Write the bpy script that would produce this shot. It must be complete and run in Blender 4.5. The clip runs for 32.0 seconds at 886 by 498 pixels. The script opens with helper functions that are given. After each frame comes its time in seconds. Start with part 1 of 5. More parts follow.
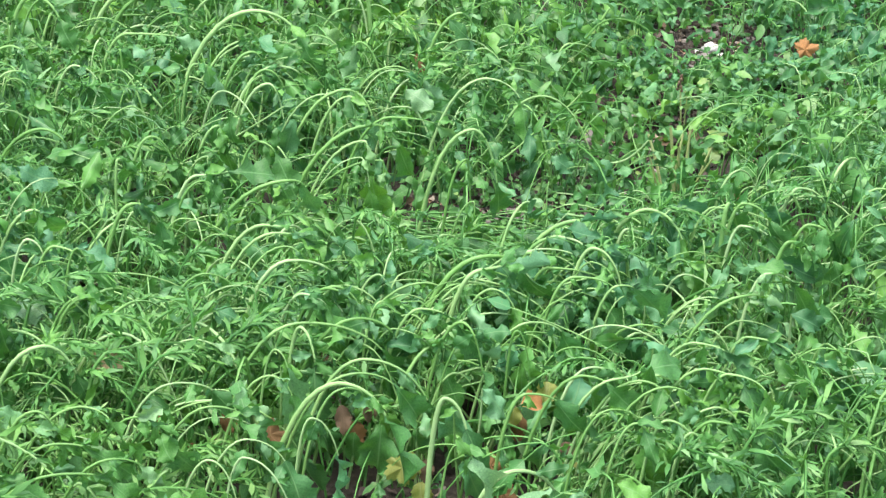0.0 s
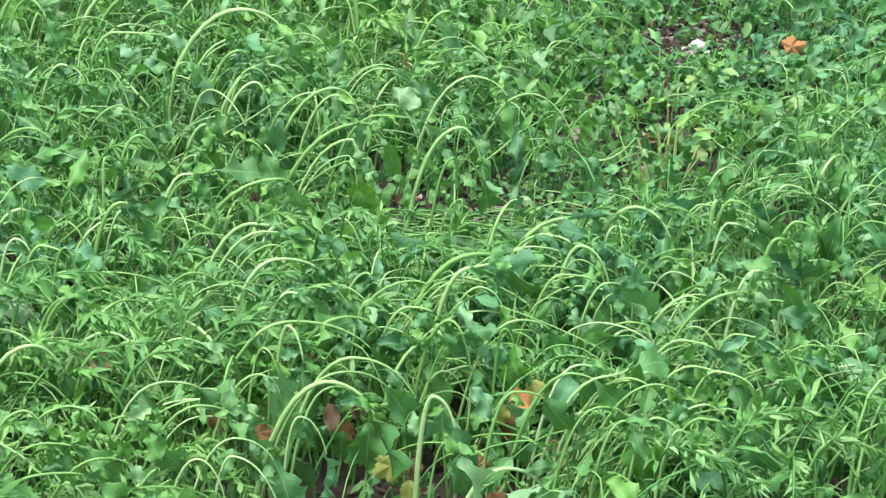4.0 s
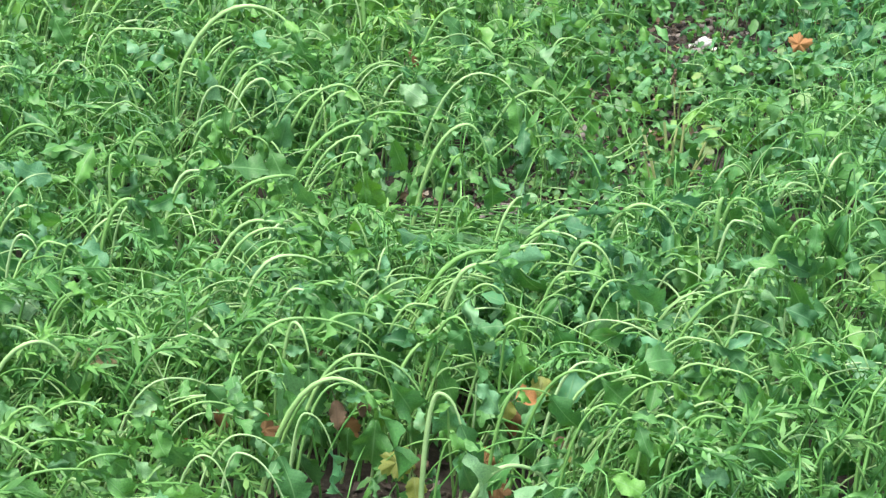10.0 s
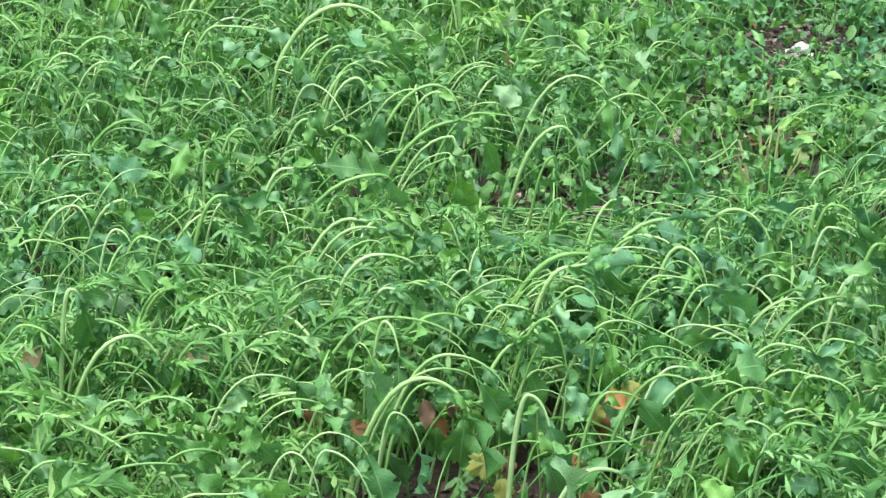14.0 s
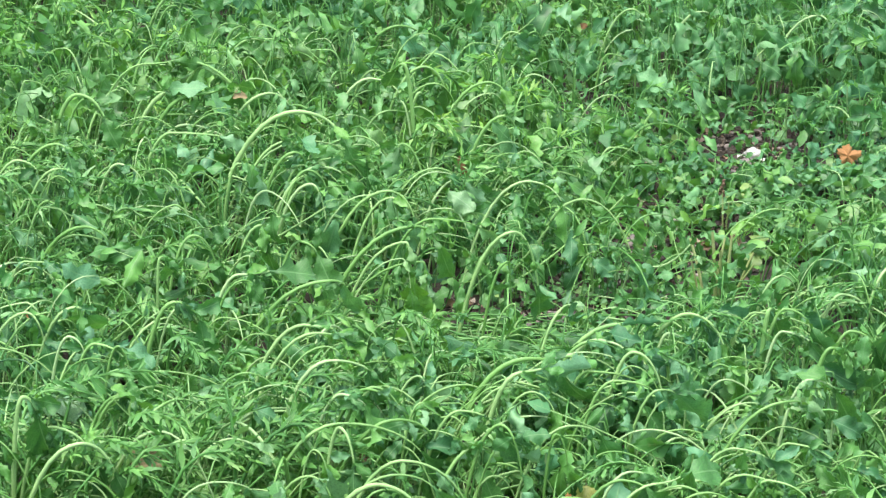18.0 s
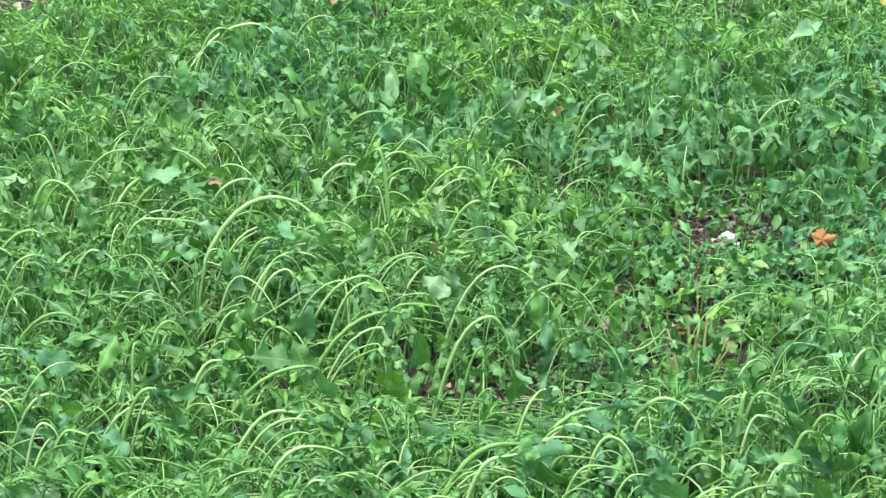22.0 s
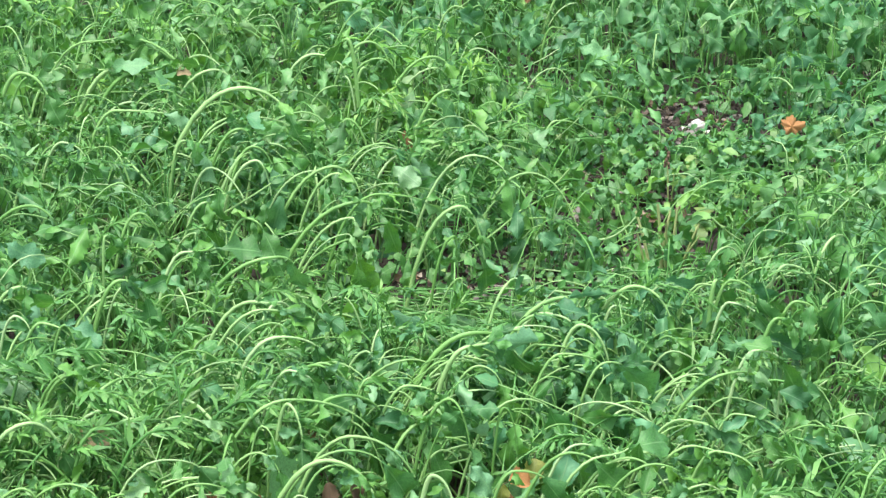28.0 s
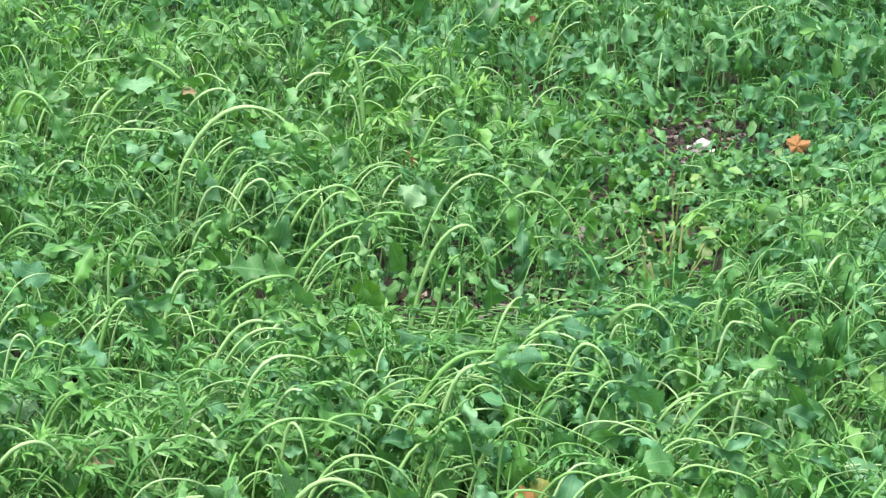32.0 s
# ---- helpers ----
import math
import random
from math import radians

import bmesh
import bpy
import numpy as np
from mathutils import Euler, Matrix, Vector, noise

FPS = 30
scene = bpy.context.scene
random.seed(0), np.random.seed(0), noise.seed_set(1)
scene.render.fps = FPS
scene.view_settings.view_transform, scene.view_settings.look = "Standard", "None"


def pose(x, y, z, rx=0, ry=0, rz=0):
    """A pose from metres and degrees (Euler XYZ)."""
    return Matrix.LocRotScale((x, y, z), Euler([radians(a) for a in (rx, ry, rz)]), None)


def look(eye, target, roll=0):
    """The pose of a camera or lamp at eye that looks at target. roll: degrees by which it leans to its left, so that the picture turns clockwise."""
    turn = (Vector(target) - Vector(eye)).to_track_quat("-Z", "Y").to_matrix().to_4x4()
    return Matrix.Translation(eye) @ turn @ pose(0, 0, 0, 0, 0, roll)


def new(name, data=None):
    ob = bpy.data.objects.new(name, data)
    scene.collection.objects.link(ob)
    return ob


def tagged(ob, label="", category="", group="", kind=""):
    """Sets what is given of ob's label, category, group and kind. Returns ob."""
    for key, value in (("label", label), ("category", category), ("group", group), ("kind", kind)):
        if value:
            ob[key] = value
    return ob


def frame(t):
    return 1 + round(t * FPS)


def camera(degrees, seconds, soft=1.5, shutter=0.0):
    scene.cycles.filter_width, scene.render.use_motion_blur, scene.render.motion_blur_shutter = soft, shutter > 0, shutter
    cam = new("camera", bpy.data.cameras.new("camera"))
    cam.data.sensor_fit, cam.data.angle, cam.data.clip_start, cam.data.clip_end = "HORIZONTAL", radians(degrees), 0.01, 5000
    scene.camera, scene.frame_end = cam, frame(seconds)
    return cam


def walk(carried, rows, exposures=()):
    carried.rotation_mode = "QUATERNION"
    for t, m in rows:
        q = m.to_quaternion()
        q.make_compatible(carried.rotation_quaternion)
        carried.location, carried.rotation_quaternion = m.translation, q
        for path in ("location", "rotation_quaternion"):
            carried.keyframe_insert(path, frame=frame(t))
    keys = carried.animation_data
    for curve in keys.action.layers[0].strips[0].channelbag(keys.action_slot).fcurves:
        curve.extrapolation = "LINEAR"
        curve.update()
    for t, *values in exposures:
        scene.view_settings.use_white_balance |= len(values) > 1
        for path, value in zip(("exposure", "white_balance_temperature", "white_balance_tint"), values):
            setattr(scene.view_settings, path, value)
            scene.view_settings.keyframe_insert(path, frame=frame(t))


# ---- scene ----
EYE = 1.6
cam = camera(21.13, 32.0, soft=1.42)
# the camera turns where it stands: seconds, then the three turns in degrees
ROWS = [
    (0.0, 67.581, 0.247, -1.077),
    (0.5, 67.581, 0.247, -1.072),
    (1.0, 67.561, 0.325, -1.149),
    (1.5, 67.548, 0.312, -1.180),
    (2.0, 67.559, 0.284, -1.225),
    (2.5, 67.543, 0.254, -1.240),
    (3.0, 67.537, 0.263, -1.306),
    (3.5, 67.536, 0.329, -1.414),
    (5.5, 67.522, 0.108, -1.333),
    (6.0, 67.539, 0.180, -1.228),
    (6.5, 67.547, 0.280, -1.186),
    (7.0, 67.539, 0.234, -1.093),
    (7.5, 67.540, 0.243, -1.032),
    (8.0, 67.540, 0.267, -1.039),
    (8.5, 67.511, 0.312, -1.079),
    (9.0, 67.496, 0.350, -1.165),
    (9.5, 67.481, 0.368, -1.220),
    (10.0, 67.457, 0.249, -1.232),
    (10.5, 67.488, 0.182, -1.068),
    (11.0, 67.540, 0.129, -0.655),
    (11.5, 67.581, 0.097, 0.200),
    (12.0, 67.601, 0.296, 1.868),
    (12.5, 67.337, 0.456, 2.608),
    (13.0, 66.685, 0.656, 2.714),
    (13.5, 67.016, 0.406, 2.143),
    (14.0, 67.491, 0.193, 1.187),
    (14.5, 69.313, 0.116, 0.957),
    (15.0, 70.111, 0.071, 0.802),
    (15.5, 70.490, 0.007, 0.690),
    (17.5, 70.043, 0.035, 0.120),
    (18.0, 70.039, -0.016, 0.083),
    (18.5, 70.038, -0.014, 0.047),
    (19.0, 70.000, -0.000, 0.000),
    (19.5, 69.982, 0.047, -0.027),
    (20.0, 69.969, 0.099, -0.182),
    (20.5, 69.930, 0.061, -0.323),
    (21.0, 69.884, 0.051, -0.418),
    (21.5, 69.939, 0.074, -0.501),
    (22.0, 72.088, -0.028, -0.544),
    (22.5, 73.607, 0.023, -0.639),
    (23.0, 74.306, 0.022, -0.728),
    (23.5, 74.368, 0.002, -0.808),
    (24.0, 74.167, -0.063, -0.834),
    (24.5, 74.148, -0.068, -0.833),
    (26.5, 72.399, 0.086, -0.885),
    (27.0, 70.851, 0.144, -1.043),
    (27.5, 69.950, 0.190, -1.259),
    (28.0, 69.429, 0.136, -1.353),
    (28.5, 69.509, 0.102, -1.384),
    (29.0, 69.655, 0.087, -1.422),
    (29.5, 69.759, 0.088, -1.422),
    (30.0, 69.859, 0.094, -1.392),
    (30.5, 69.929, 0.041, -1.317),
    (31.0, 69.898, 0.065, -1.301),
    (31.5, 69.878, 0.087, -1.268),
    (32.0, 69.885, 0.145, -1.227),
]
walk(cam, [(t, pose(0, 0, EYE, rx, ry, rz)) for t, rx, ry, rz in ROWS], exposures=[(0.0, 1.5), (32.0, 1.5)])

# ---- light: an overcast sky ----
world = bpy.data.worlds.new("world")
scene.world = world
world.use_nodes = True
wn, wl = world.node_tree.nodes, world.node_tree.links
sky = wn.new("ShaderNodeTexSky")
sky.sky_type, sky.sun_disc = "NISHITA", False
sky.sun_elevation, sky.sun_rotation = radians(78), radians(219)
sky.dust_density, sky.air_density = 1.5, 1.0
pale = wn.new("ShaderNodeHueSaturation")
pale.inputs["Saturation"].default_value = 0.66
wl.new(sky.outputs["Color"], pale.inputs["Color"])
wl.new(pale.outputs["Color"], wn["Background"].inputs["Color"])
wn["Background"].inputs["Strength"].default_value = 0.13
sun = new("sun", bpy.data.lights.new("sun", "SUN"))
sun.data.energy, sun.data.angle, sun.data.color = 2.15, radians(45), (1.0, 0.955, 0.88)
sun.matrix_world = look((0, 0, 8), (1.05, 1.3, 0))


# ---- materials ----
def material(name):
    m = bpy.data.materials.new(name)
    m.use_nodes = True
    return m, m.node_tree.nodes, m.node_tree.links, m.node_tree.nodes["Principled BSDF"]


def ramp(nodes, stops):
    r = nodes.new("ShaderNodeValToRGB")
    el = r.color_ramp.elements
    while len(el) < len(stops):
        el.new(0.5)
    for e, (p, c) in zip(el, stops):
        e.position, e.color = p, (*c, 1)
    return r


def variation(nodes, links):
    """One number a piece: by object and by island together."""
    a, b = nodes.new("ShaderNodeObjectInfo"), nodes.new("ShaderNodeNewGeometry")
    s, f = nodes.new("ShaderNodeMath"), nodes.new("ShaderNodeMath")
    s.operation, f.operation = "ADD", "FRACT"
    links.new(a.outputs["Random"], s.inputs[0])
    links.new(b.outputs["Random Per Island"], s.inputs[1])
    links.new(s.outputs[0], f.inputs[0])
    return f.outputs[0]


def noise_tex(nodes, links, scale, detail=4.0, rough=0.55, coord="Object"):
    tc, n = nodes.new("ShaderNodeTexCoord"), nodes.new("ShaderNodeTexNoise")
    n.inputs["Scale"].default_value, n.inputs["Detail"].default_value = scale, detail
    n.inputs["Roughness"].default_value = rough
    links.new(tc.outputs[coord], n.inputs["Vector"])
    return n


def mixed(nodes, links, fac, a, b, blend="MIX"):
    m = nodes.new("ShaderNodeMix")
    m.data_type, m.blend_type = "RGBA", blend
    for socket, v in ((m.inputs["Factor"], fac), (m.inputs[6], a), (m.inputs[7], b)):
        if isinstance(v, (int, float)):
            socket.default_value = v
        elif isinstance(v, tuple):
            socket.default_value = (*v, 1)
        else:
            links.new(v, socket)
    return m.outputs[2]


def mathed(nodes, links, op, a, b=0.0, clamp=False):
    m = nodes.new("ShaderNodeMath")
    m.operation, m.use_clamp = op, clamp
    for socket, v in zip(m.inputs, (a, b)):
        if isinstance(v, (int, float)):
            socket.default_value = v
        else:
            links.new(v, socket)
    return m.outputs[0]


def leafy(name, stops, vein, rough=0.5, sheer=0.22, veins=9.0, spots=(0.3, 0.3, 0.1), spot_amount=0.25, gloss=0.7, patchy=1.0):
    """A leaf: colour by piece, blotches, a pale midrib with side veins, light that shines through."""
    m, n, l, p = material(name)
    base = ramp(n, stops)
    l.new(variation(n, l), base.inputs["Fac"])
    blot = noise_tex(n, l, 38.0, 5.0)
    fine = noise_tex(n, l, 260.0, 3.0)
    shade = ramp(n, [(0.3, (0.62, 0.66, 0.62)), (0.7, (1.3, 1.25, 1.2))])
    l.new(blot.outputs["Fac"], shade.inputs["Fac"])
    col = mixed(n, l, 1.0, base.outputs["Color"], shade.outputs["Color"], "MULTIPLY")
    geo, broadly = n.new("ShaderNodeNewGeometry"), n.new("ShaderNodeTexNoise")
    broadly.inputs["Scale"].default_value = 1.3
    l.new(geo.outputs["Position"], broadly.inputs["Vector"])
    patch = ramp(n, [(0.35, (0.86, 0.93, 1.05)), (0.65, (1.22, 1.08, 0.85))])
    l.new(broadly.outputs["Fac"], patch.inputs["Fac"])
    col = mixed(n, l, patchy, col, patch.outputs["Color"], "MULTIPLY")
    uv = n.new("ShaderNodeUVMap")
    sep = n.new("ShaderNodeSeparateXYZ")
    l.new(uv.outputs["UV"], sep.inputs[0])
    off = mathed(n, l, "ABSOLUTE", mathed(n, l, "SUBTRACT", sep.outputs["X"], 0.5))
    rib = mathed(n, l, "SUBTRACT", 1.0, mathed(n, l, "MULTIPLY", off, 28.0), True)
    saw = mathed(n, l, "PINGPONG", mathed(n, l, "SUBTRACT", mathed(n, l, "MULTIPLY", sep.outputs["Y"], veins), mathed(n, l, "MULTIPLY", off, 5.0)), 0.5)
    side = mathed(n, l, "MULTIPLY", mathed(n, l, "SUBTRACT", 1.0, mathed(n, l, "MULTIPLY", saw, 9.0), True), 0.16)
    web = mathed(n, l, "MAXIMUM", mathed(n, l, "MULTIPLY", rib, 0.75), side)
    col = mixed(n, l, web, col, vein)
    sp = noise_tex(n, l, 120.0, 2.0)
    mark = mathed(n, l, "MULTIPLY", mathed(n, l, "MULTIPLY", mathed(n, l, "SUBTRACT", sp.outputs["Fac"], 0.62), 9.0, True), spot_amount, True)
    col = mixed(n, l, mark, col, spots)
    p.inputs["Specular IOR Level"].default_value = gloss
    l.new(col, p.inputs["Base Color"])
    rr = n.new("ShaderNodeMapRange")
    rr.inputs["To Min"].default_value, rr.inputs["To Max"].default_value = rough - 0.12, rough + 0.12
    l.new(blot.outputs["Fac"], rr.inputs["Value"])
    l.new(rr.outputs["Result"], p.inputs["Roughness"])
    bump = n.new("ShaderNodeBump")
    bump.inputs["Strength"].default_value, bump.inputs["Distance"].default_value = 0.3, 0.002
    l.new(mathed(n, l, "ADD", mathed(n, l, "MULTIPLY", fine.outputs["Fac"], 0.6), web), bump.inputs["Height"])
    l.new(bump.outputs["Normal"], p.inputs["Normal"])
    tr, mx = n.new("ShaderNodeBsdfTranslucent"), n.new("ShaderNodeMixShader")
    l.new(mixed(n, l, 1.0, col, (1.5, 1.5, 0.8), "MULTIPLY"), tr.inputs["Color"])
    mx.inputs[0].default_value = sheer
    l.new(p.outputs[0], mx.inputs[1])
    l.new(tr.outputs[0], mx.inputs[2])
    l.new(mx.outputs[0], n["Material Output"].inputs["Surface"])
    return m


def stalky(name, stops, rough=0.42):
    m, n, l, p = material(name)
    base = ramp(n, stops)
    l.new(variation(n, l), base.inputs["Fac"])
    big, fine = noise_tex(n, l, 22.0, 3.0), noise_tex(n, l, 400.0, 3.0)
    shade = ramp(n, [(0.3, (0.7, 0.78, 0.7)), (0.7, (1.25, 1.2, 1.2))])
    l.new(big.outputs["Fac"], shade.inputs["Fac"])
    l.new(mixed(n, l, 1.0, base.outputs["Color"], shade.outputs["Color"], "MULTIPLY"), p.inputs["Base Color"])
    p.inputs["Roughness"].default_value = rough
    p.inputs["Subsurface Weight"].default_value = 0.0
    bump = n.new("ShaderNodeBump")
    bump.inputs["Strength"].default_value, bump.inputs["Distance"].default_value = 0.3, 0.001
    l.new(fine.outputs["Fac"], bump.inputs["Height"])
    l.new(bump.outputs["Normal"], p.inputs["Normal"])
    return m


def earthy(name, stops, scale=14.0, rough=0.95, relief=0.012):
    m, n, l, p = material(name)
    big, mid, fine = noise_tex(n, l, scale * 0.2, 5.0), noise_tex(n, l, scale, 8.0, 0.7), noise_tex(n, l, scale * 14, 4.0, 0.7)
    base = ramp(n, stops)
    l.new(mid.outputs["Fac"], base.inputs["Fac"])
    shade = ramp(n, [(0.3, (0.6, 0.6, 0.6)), (0.7, (1.3, 1.25, 1.2))])
    l.new(big.outputs["Fac"], shade.inputs["Fac"])
    col = mixed(n, l, 1.0, base.outputs["Color"], shade.outputs["Color"], "MULTIPLY")
    v = variation(n, l)
    tone = ramp(n, [(0.0, (0.7, 0.7, 0.7)), (1.0, (1.3, 1.25, 1.2))])
    l.new(v, tone.inputs["Fac"])
    l.new(mixed(n, l, 1.0, col, tone.outputs["Color"], "MULTIPLY"), p.inputs["Base Color"])
    p.inputs["Roughness"].default_value = rough
    bump = n.new("ShaderNodeBump")
    bump.inputs["Strength"].default_value, bump.inputs["Distance"].default_value = 0.8, relief
    l.new(mathed(n, l, "ADD", mid.outputs["Fac"], mathed(n, l, "MULTIPLY", fine.outputs["Fac"], 0.4)), bump.inputs["Height"])
    l.new(bump.outputs["Normal"], p.inputs["Normal"])
    return m


M_LEAF = leafy("mustard leaf", [(0.0, (0.046, 0.16, 0.047)), (0.3, (0.066, 0.22, 0.06)), (0.6, (0.1, 0.3, 0.07)), (0.78, (0.145, 0.37, 0.072)), (0.88, (0.095, 0.29, 0.135)), (1.0, (0.22, 0.43, 0.21))], (0.22, 0.42, 0.17), 0.47, 0.22, gloss=0.55)
M_STALK = stalky("mustard stalk", [(0.0, (0.14, 0.32, 0.07)), (0.4, (0.225, 0.425, 0.125)), (0.75, (0.31, 0.505, 0.185)), (1.0, (0.4, 0.57, 0.27))], 0.5)
# two greens of the feathery weeds: yellower for far shoots, bluer for near ones
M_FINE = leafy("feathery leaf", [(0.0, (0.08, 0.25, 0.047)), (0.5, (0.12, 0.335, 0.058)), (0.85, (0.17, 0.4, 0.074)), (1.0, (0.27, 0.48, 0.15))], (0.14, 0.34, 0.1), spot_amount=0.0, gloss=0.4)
M_FINE_NEAR = leafy("near feathery leaf", [(0.0, (0.062, 0.2, 0.053)), (0.5, (0.108, 0.3, 0.075)), (0.85, (0.165, 0.38, 0.1)), (1.0, (0.27, 0.47, 0.2))], (0.14, 0.34, 0.1), spot_amount=0.0, gloss=0.5)
M_THIN = stalky("thin stalk", [(0.0, (0.06, 0.2, 0.04)), (0.6, (0.11, 0.3, 0.065)), (0.92, (0.2, 0.41, 0.12)), (1.0, (0.36, 0.55, 0.24))], 0.5)
M_SEED = leafy("seedling leaf", [(0.0, (0.05, 0.17, 0.05)), (0.5, (0.085, 0.25, 0.055)), (0.9, (0.13, 0.33, 0.08)), (1.0, (0.22, 0.36, 0.1))], (0.2, 0.4, 0.14), 0.5)
M_SOIL = earthy("garden soil", [(0.25, (0.014, 0.0105, 0.0075)), (0.5, (0.055, 0.045, 0.033)), (0.75, (0.16, 0.138, 0.108))], 34.0, 0.95, 0.02)
M_STONE = earthy("pebble", [(0.3, (0.16, 0.14, 0.13)), (0.6, (0.3, 0.27, 0.25)), (0.8, (0.5, 0.47, 0.44))], 60.0, 0.8, 0.002)
M_LITTER = leafy("fallen leaf", [(0.0, (0.02, 0.015, 0.013)), (0.35, (0.055, 0.038, 0.031)), (0.6, (0.12, 0.088, 0.07)), (0.76, (0.25, 0.21, 0.185)), (0.9, (0.32, 0.21, 0.125)), (1.0, (0.52, 0.45, 0.38))], (0.1, 0.06, 0.05), 0.7, 0.1, spots=(0.06, 0.035, 0.03), spot_amount=0.6, gloss=0.4, patchy=0.0)
M_BLUE = leafy("blue-green leaf", [(0.0, (0.042, 0.16, 0.062)), (0.6, (0.08, 0.255, 0.098)), (1.0, (0.14, 0.345, 0.16))], (0.2, 0.4, 0.19), 0.5, gloss=0.5)
M_PALE = leafy("leaf underside", [(0.0, (0.15, 0.33, 0.15)), (1.0, (0.22, 0.4, 0.2))], (0.3, 0.46, 0.26), 0.4)
M_TWIG = stalky("twig", [(0.0, (0.04, 0.025, 0.02)), (1.0, (0.13, 0.09, 0.065))], 0.8)
M_STRAW = stalky("dry straw", [(0.0, (0.24, 0.31, 0.1)), (1.0, (0.44, 0.47, 0.2))], 0.6)
M_WHITE = earthy("white stone", [(0.3, (0.6, 0.6, 0.56)), (0.7, (0.85, 0.85, 0.8))], 60.0, 0.6, 0.001)
M_ORANGE = leafy("orange leaf", [(0.0, (0.43, 0.21, 0.085)), (1.0, (0.5, 0.27, 0.125))], (0.36, 0.14, 0.035), 0.7, 0.25, gloss=0.3, spots=(0.25, 0.09, 0.02), spot_amount=0.6, patchy=0.0)
M_RUST = leafy("rust leaf", [(0.0, (0.12, 0.068, 0.027)), (1.0, (0.19, 0.108, 0.04))], (0.2, 0.12, 0.05), 0.75, 0.15, gloss=0.3, spots=(0.09, 0.05, 0.02), spot_amount=0.6, patchy=0.0)
M_TAN = leafy("tan leaf", [(0.0, (0.21, 0.165, 0.08)), (1.0, (0.29, 0.23, 0.115))], (0.28, 0.19, 0.1), 0.7, 0.15, spots=(0.16, 0.11, 0.06), spot_amount=0.7, patchy=0.0)
M_CURL = leafy("orange-yellow leaf", [(0.0, (0.62, 0.3, 0.06)), (1.0, (0.7, 0.38, 0.1))], (0.6, 0.36, 0.12), 0.5, 0.3, spots=(0.4, 0.2, 0.06), spot_amount=0.4, patchy=0.0)
M_BROWN = leafy("brown leaf", [(0.0, (0.11, 0.066, 0.036)), (1.0, (0.18, 0.115, 0.066))], (0.1, 0.06, 0.035), 0.75, 0.08, spots=(0.05, 0.03, 0.02), patchy=0.0)
M_YELLOW = leafy("yellowing leaf", [(0.0, (0.26, 0.3, 0.06)), (1.0, (0.33, 0.36, 0.09))], (0.36, 0.4, 0.15), 0.55, 0.25, spots=(0.3, 0.15, 0.04), spot_amount=0.5, patchy=0.0)
M_MOSS = leafy("grey-green creeping leaf", [(0.0, (0.1, 0.14, 0.11)), (0.6, (0.2, 0.25, 0.2)), (1.0, (0.36, 0.4, 0.34))], (0.3, 0.35, 0.28), 0.7, patchy=0.0)


# ---- mesh builders ----
class Soup:
    """Quads gathered from many pieces, linked as one mesh object."""

    def __init__(self):
        self.v, self.f, self.uv, self.mat, self.count = [], [], [], [], 0

    def add(self, piece, mat=0):
        v, f, uv = piece
        self.v.append(v)
        self.f.append(f + self.count)
        self.uv.append(uv)
        self.mat.append(np.full(len(f), mat, np.int32))
        self.count += len(v)

    def strew(self, piece, origins, axes, scales, mat=0):
        """Many copies of one piece, each turned to its axes."""
        v, f, uv = piece
        k = len(origins)
        if k == 0:
            return
        many = np.einsum("vi,kij->kvj", v, axes * scales[:, None, None]) + origins[:, None]
        faces = f[None] + (np.arange(k) * len(v))[:, None, None]
        self.add((many.reshape(-1, 3), faces.reshape(-1, 4), np.tile(uv, (k, 1))), mat)

    def strew_kinds(self, kinds, pick, origins, axes, scales, mat=0):
        for i, piece in enumerate(kinds):
            m = pick == i
            self.strew(piece, origins[m], axes[m], scales[m], mat)

    def mesh(self, name, mats):
        me = bpy.data.meshes.new(name)
        v, f = np.concatenate(self.v).astype(np.float32), np.concatenate(self.f).astype(np.int32)
        uv = np.concatenate(self.uv).astype(np.float32)
        me.vertices.add(len(v))
        me.vertices.foreach_set("co", v.ravel())
        me.loops.add(f.size)
        me.loops.foreach_set("vertex_index", f.ravel())
        me.polygons.add(len(f))
        me.polygons.foreach_set("loop_start", np.arange(0, f.size, 4, dtype=np.int32))
        me.polygons.foreach_set("material_index", np.concatenate(self.mat))
        me.polygons.foreach_set("use_smooth", np.ones(len(f), bool))
        me.uv_layers.new(name="UVMap").data.foreach_set("uv", uv[f.ravel()].ravel())
        for m in mats:
            me.materials.append(m)
        me.update(calc_edges=True)
        return me


def sheet_faces(n, m):
    i = np.arange(n)[:, None] * (m + 1) + np.arange(m)[None]
    return np.stack([i, i + 1, i + m + 2, i + m + 1], -1).reshape(-1, 4)


def unit(v):
    return v / (np.linalg.norm(v, axis=-1, keepdims=True) + 1e-9)


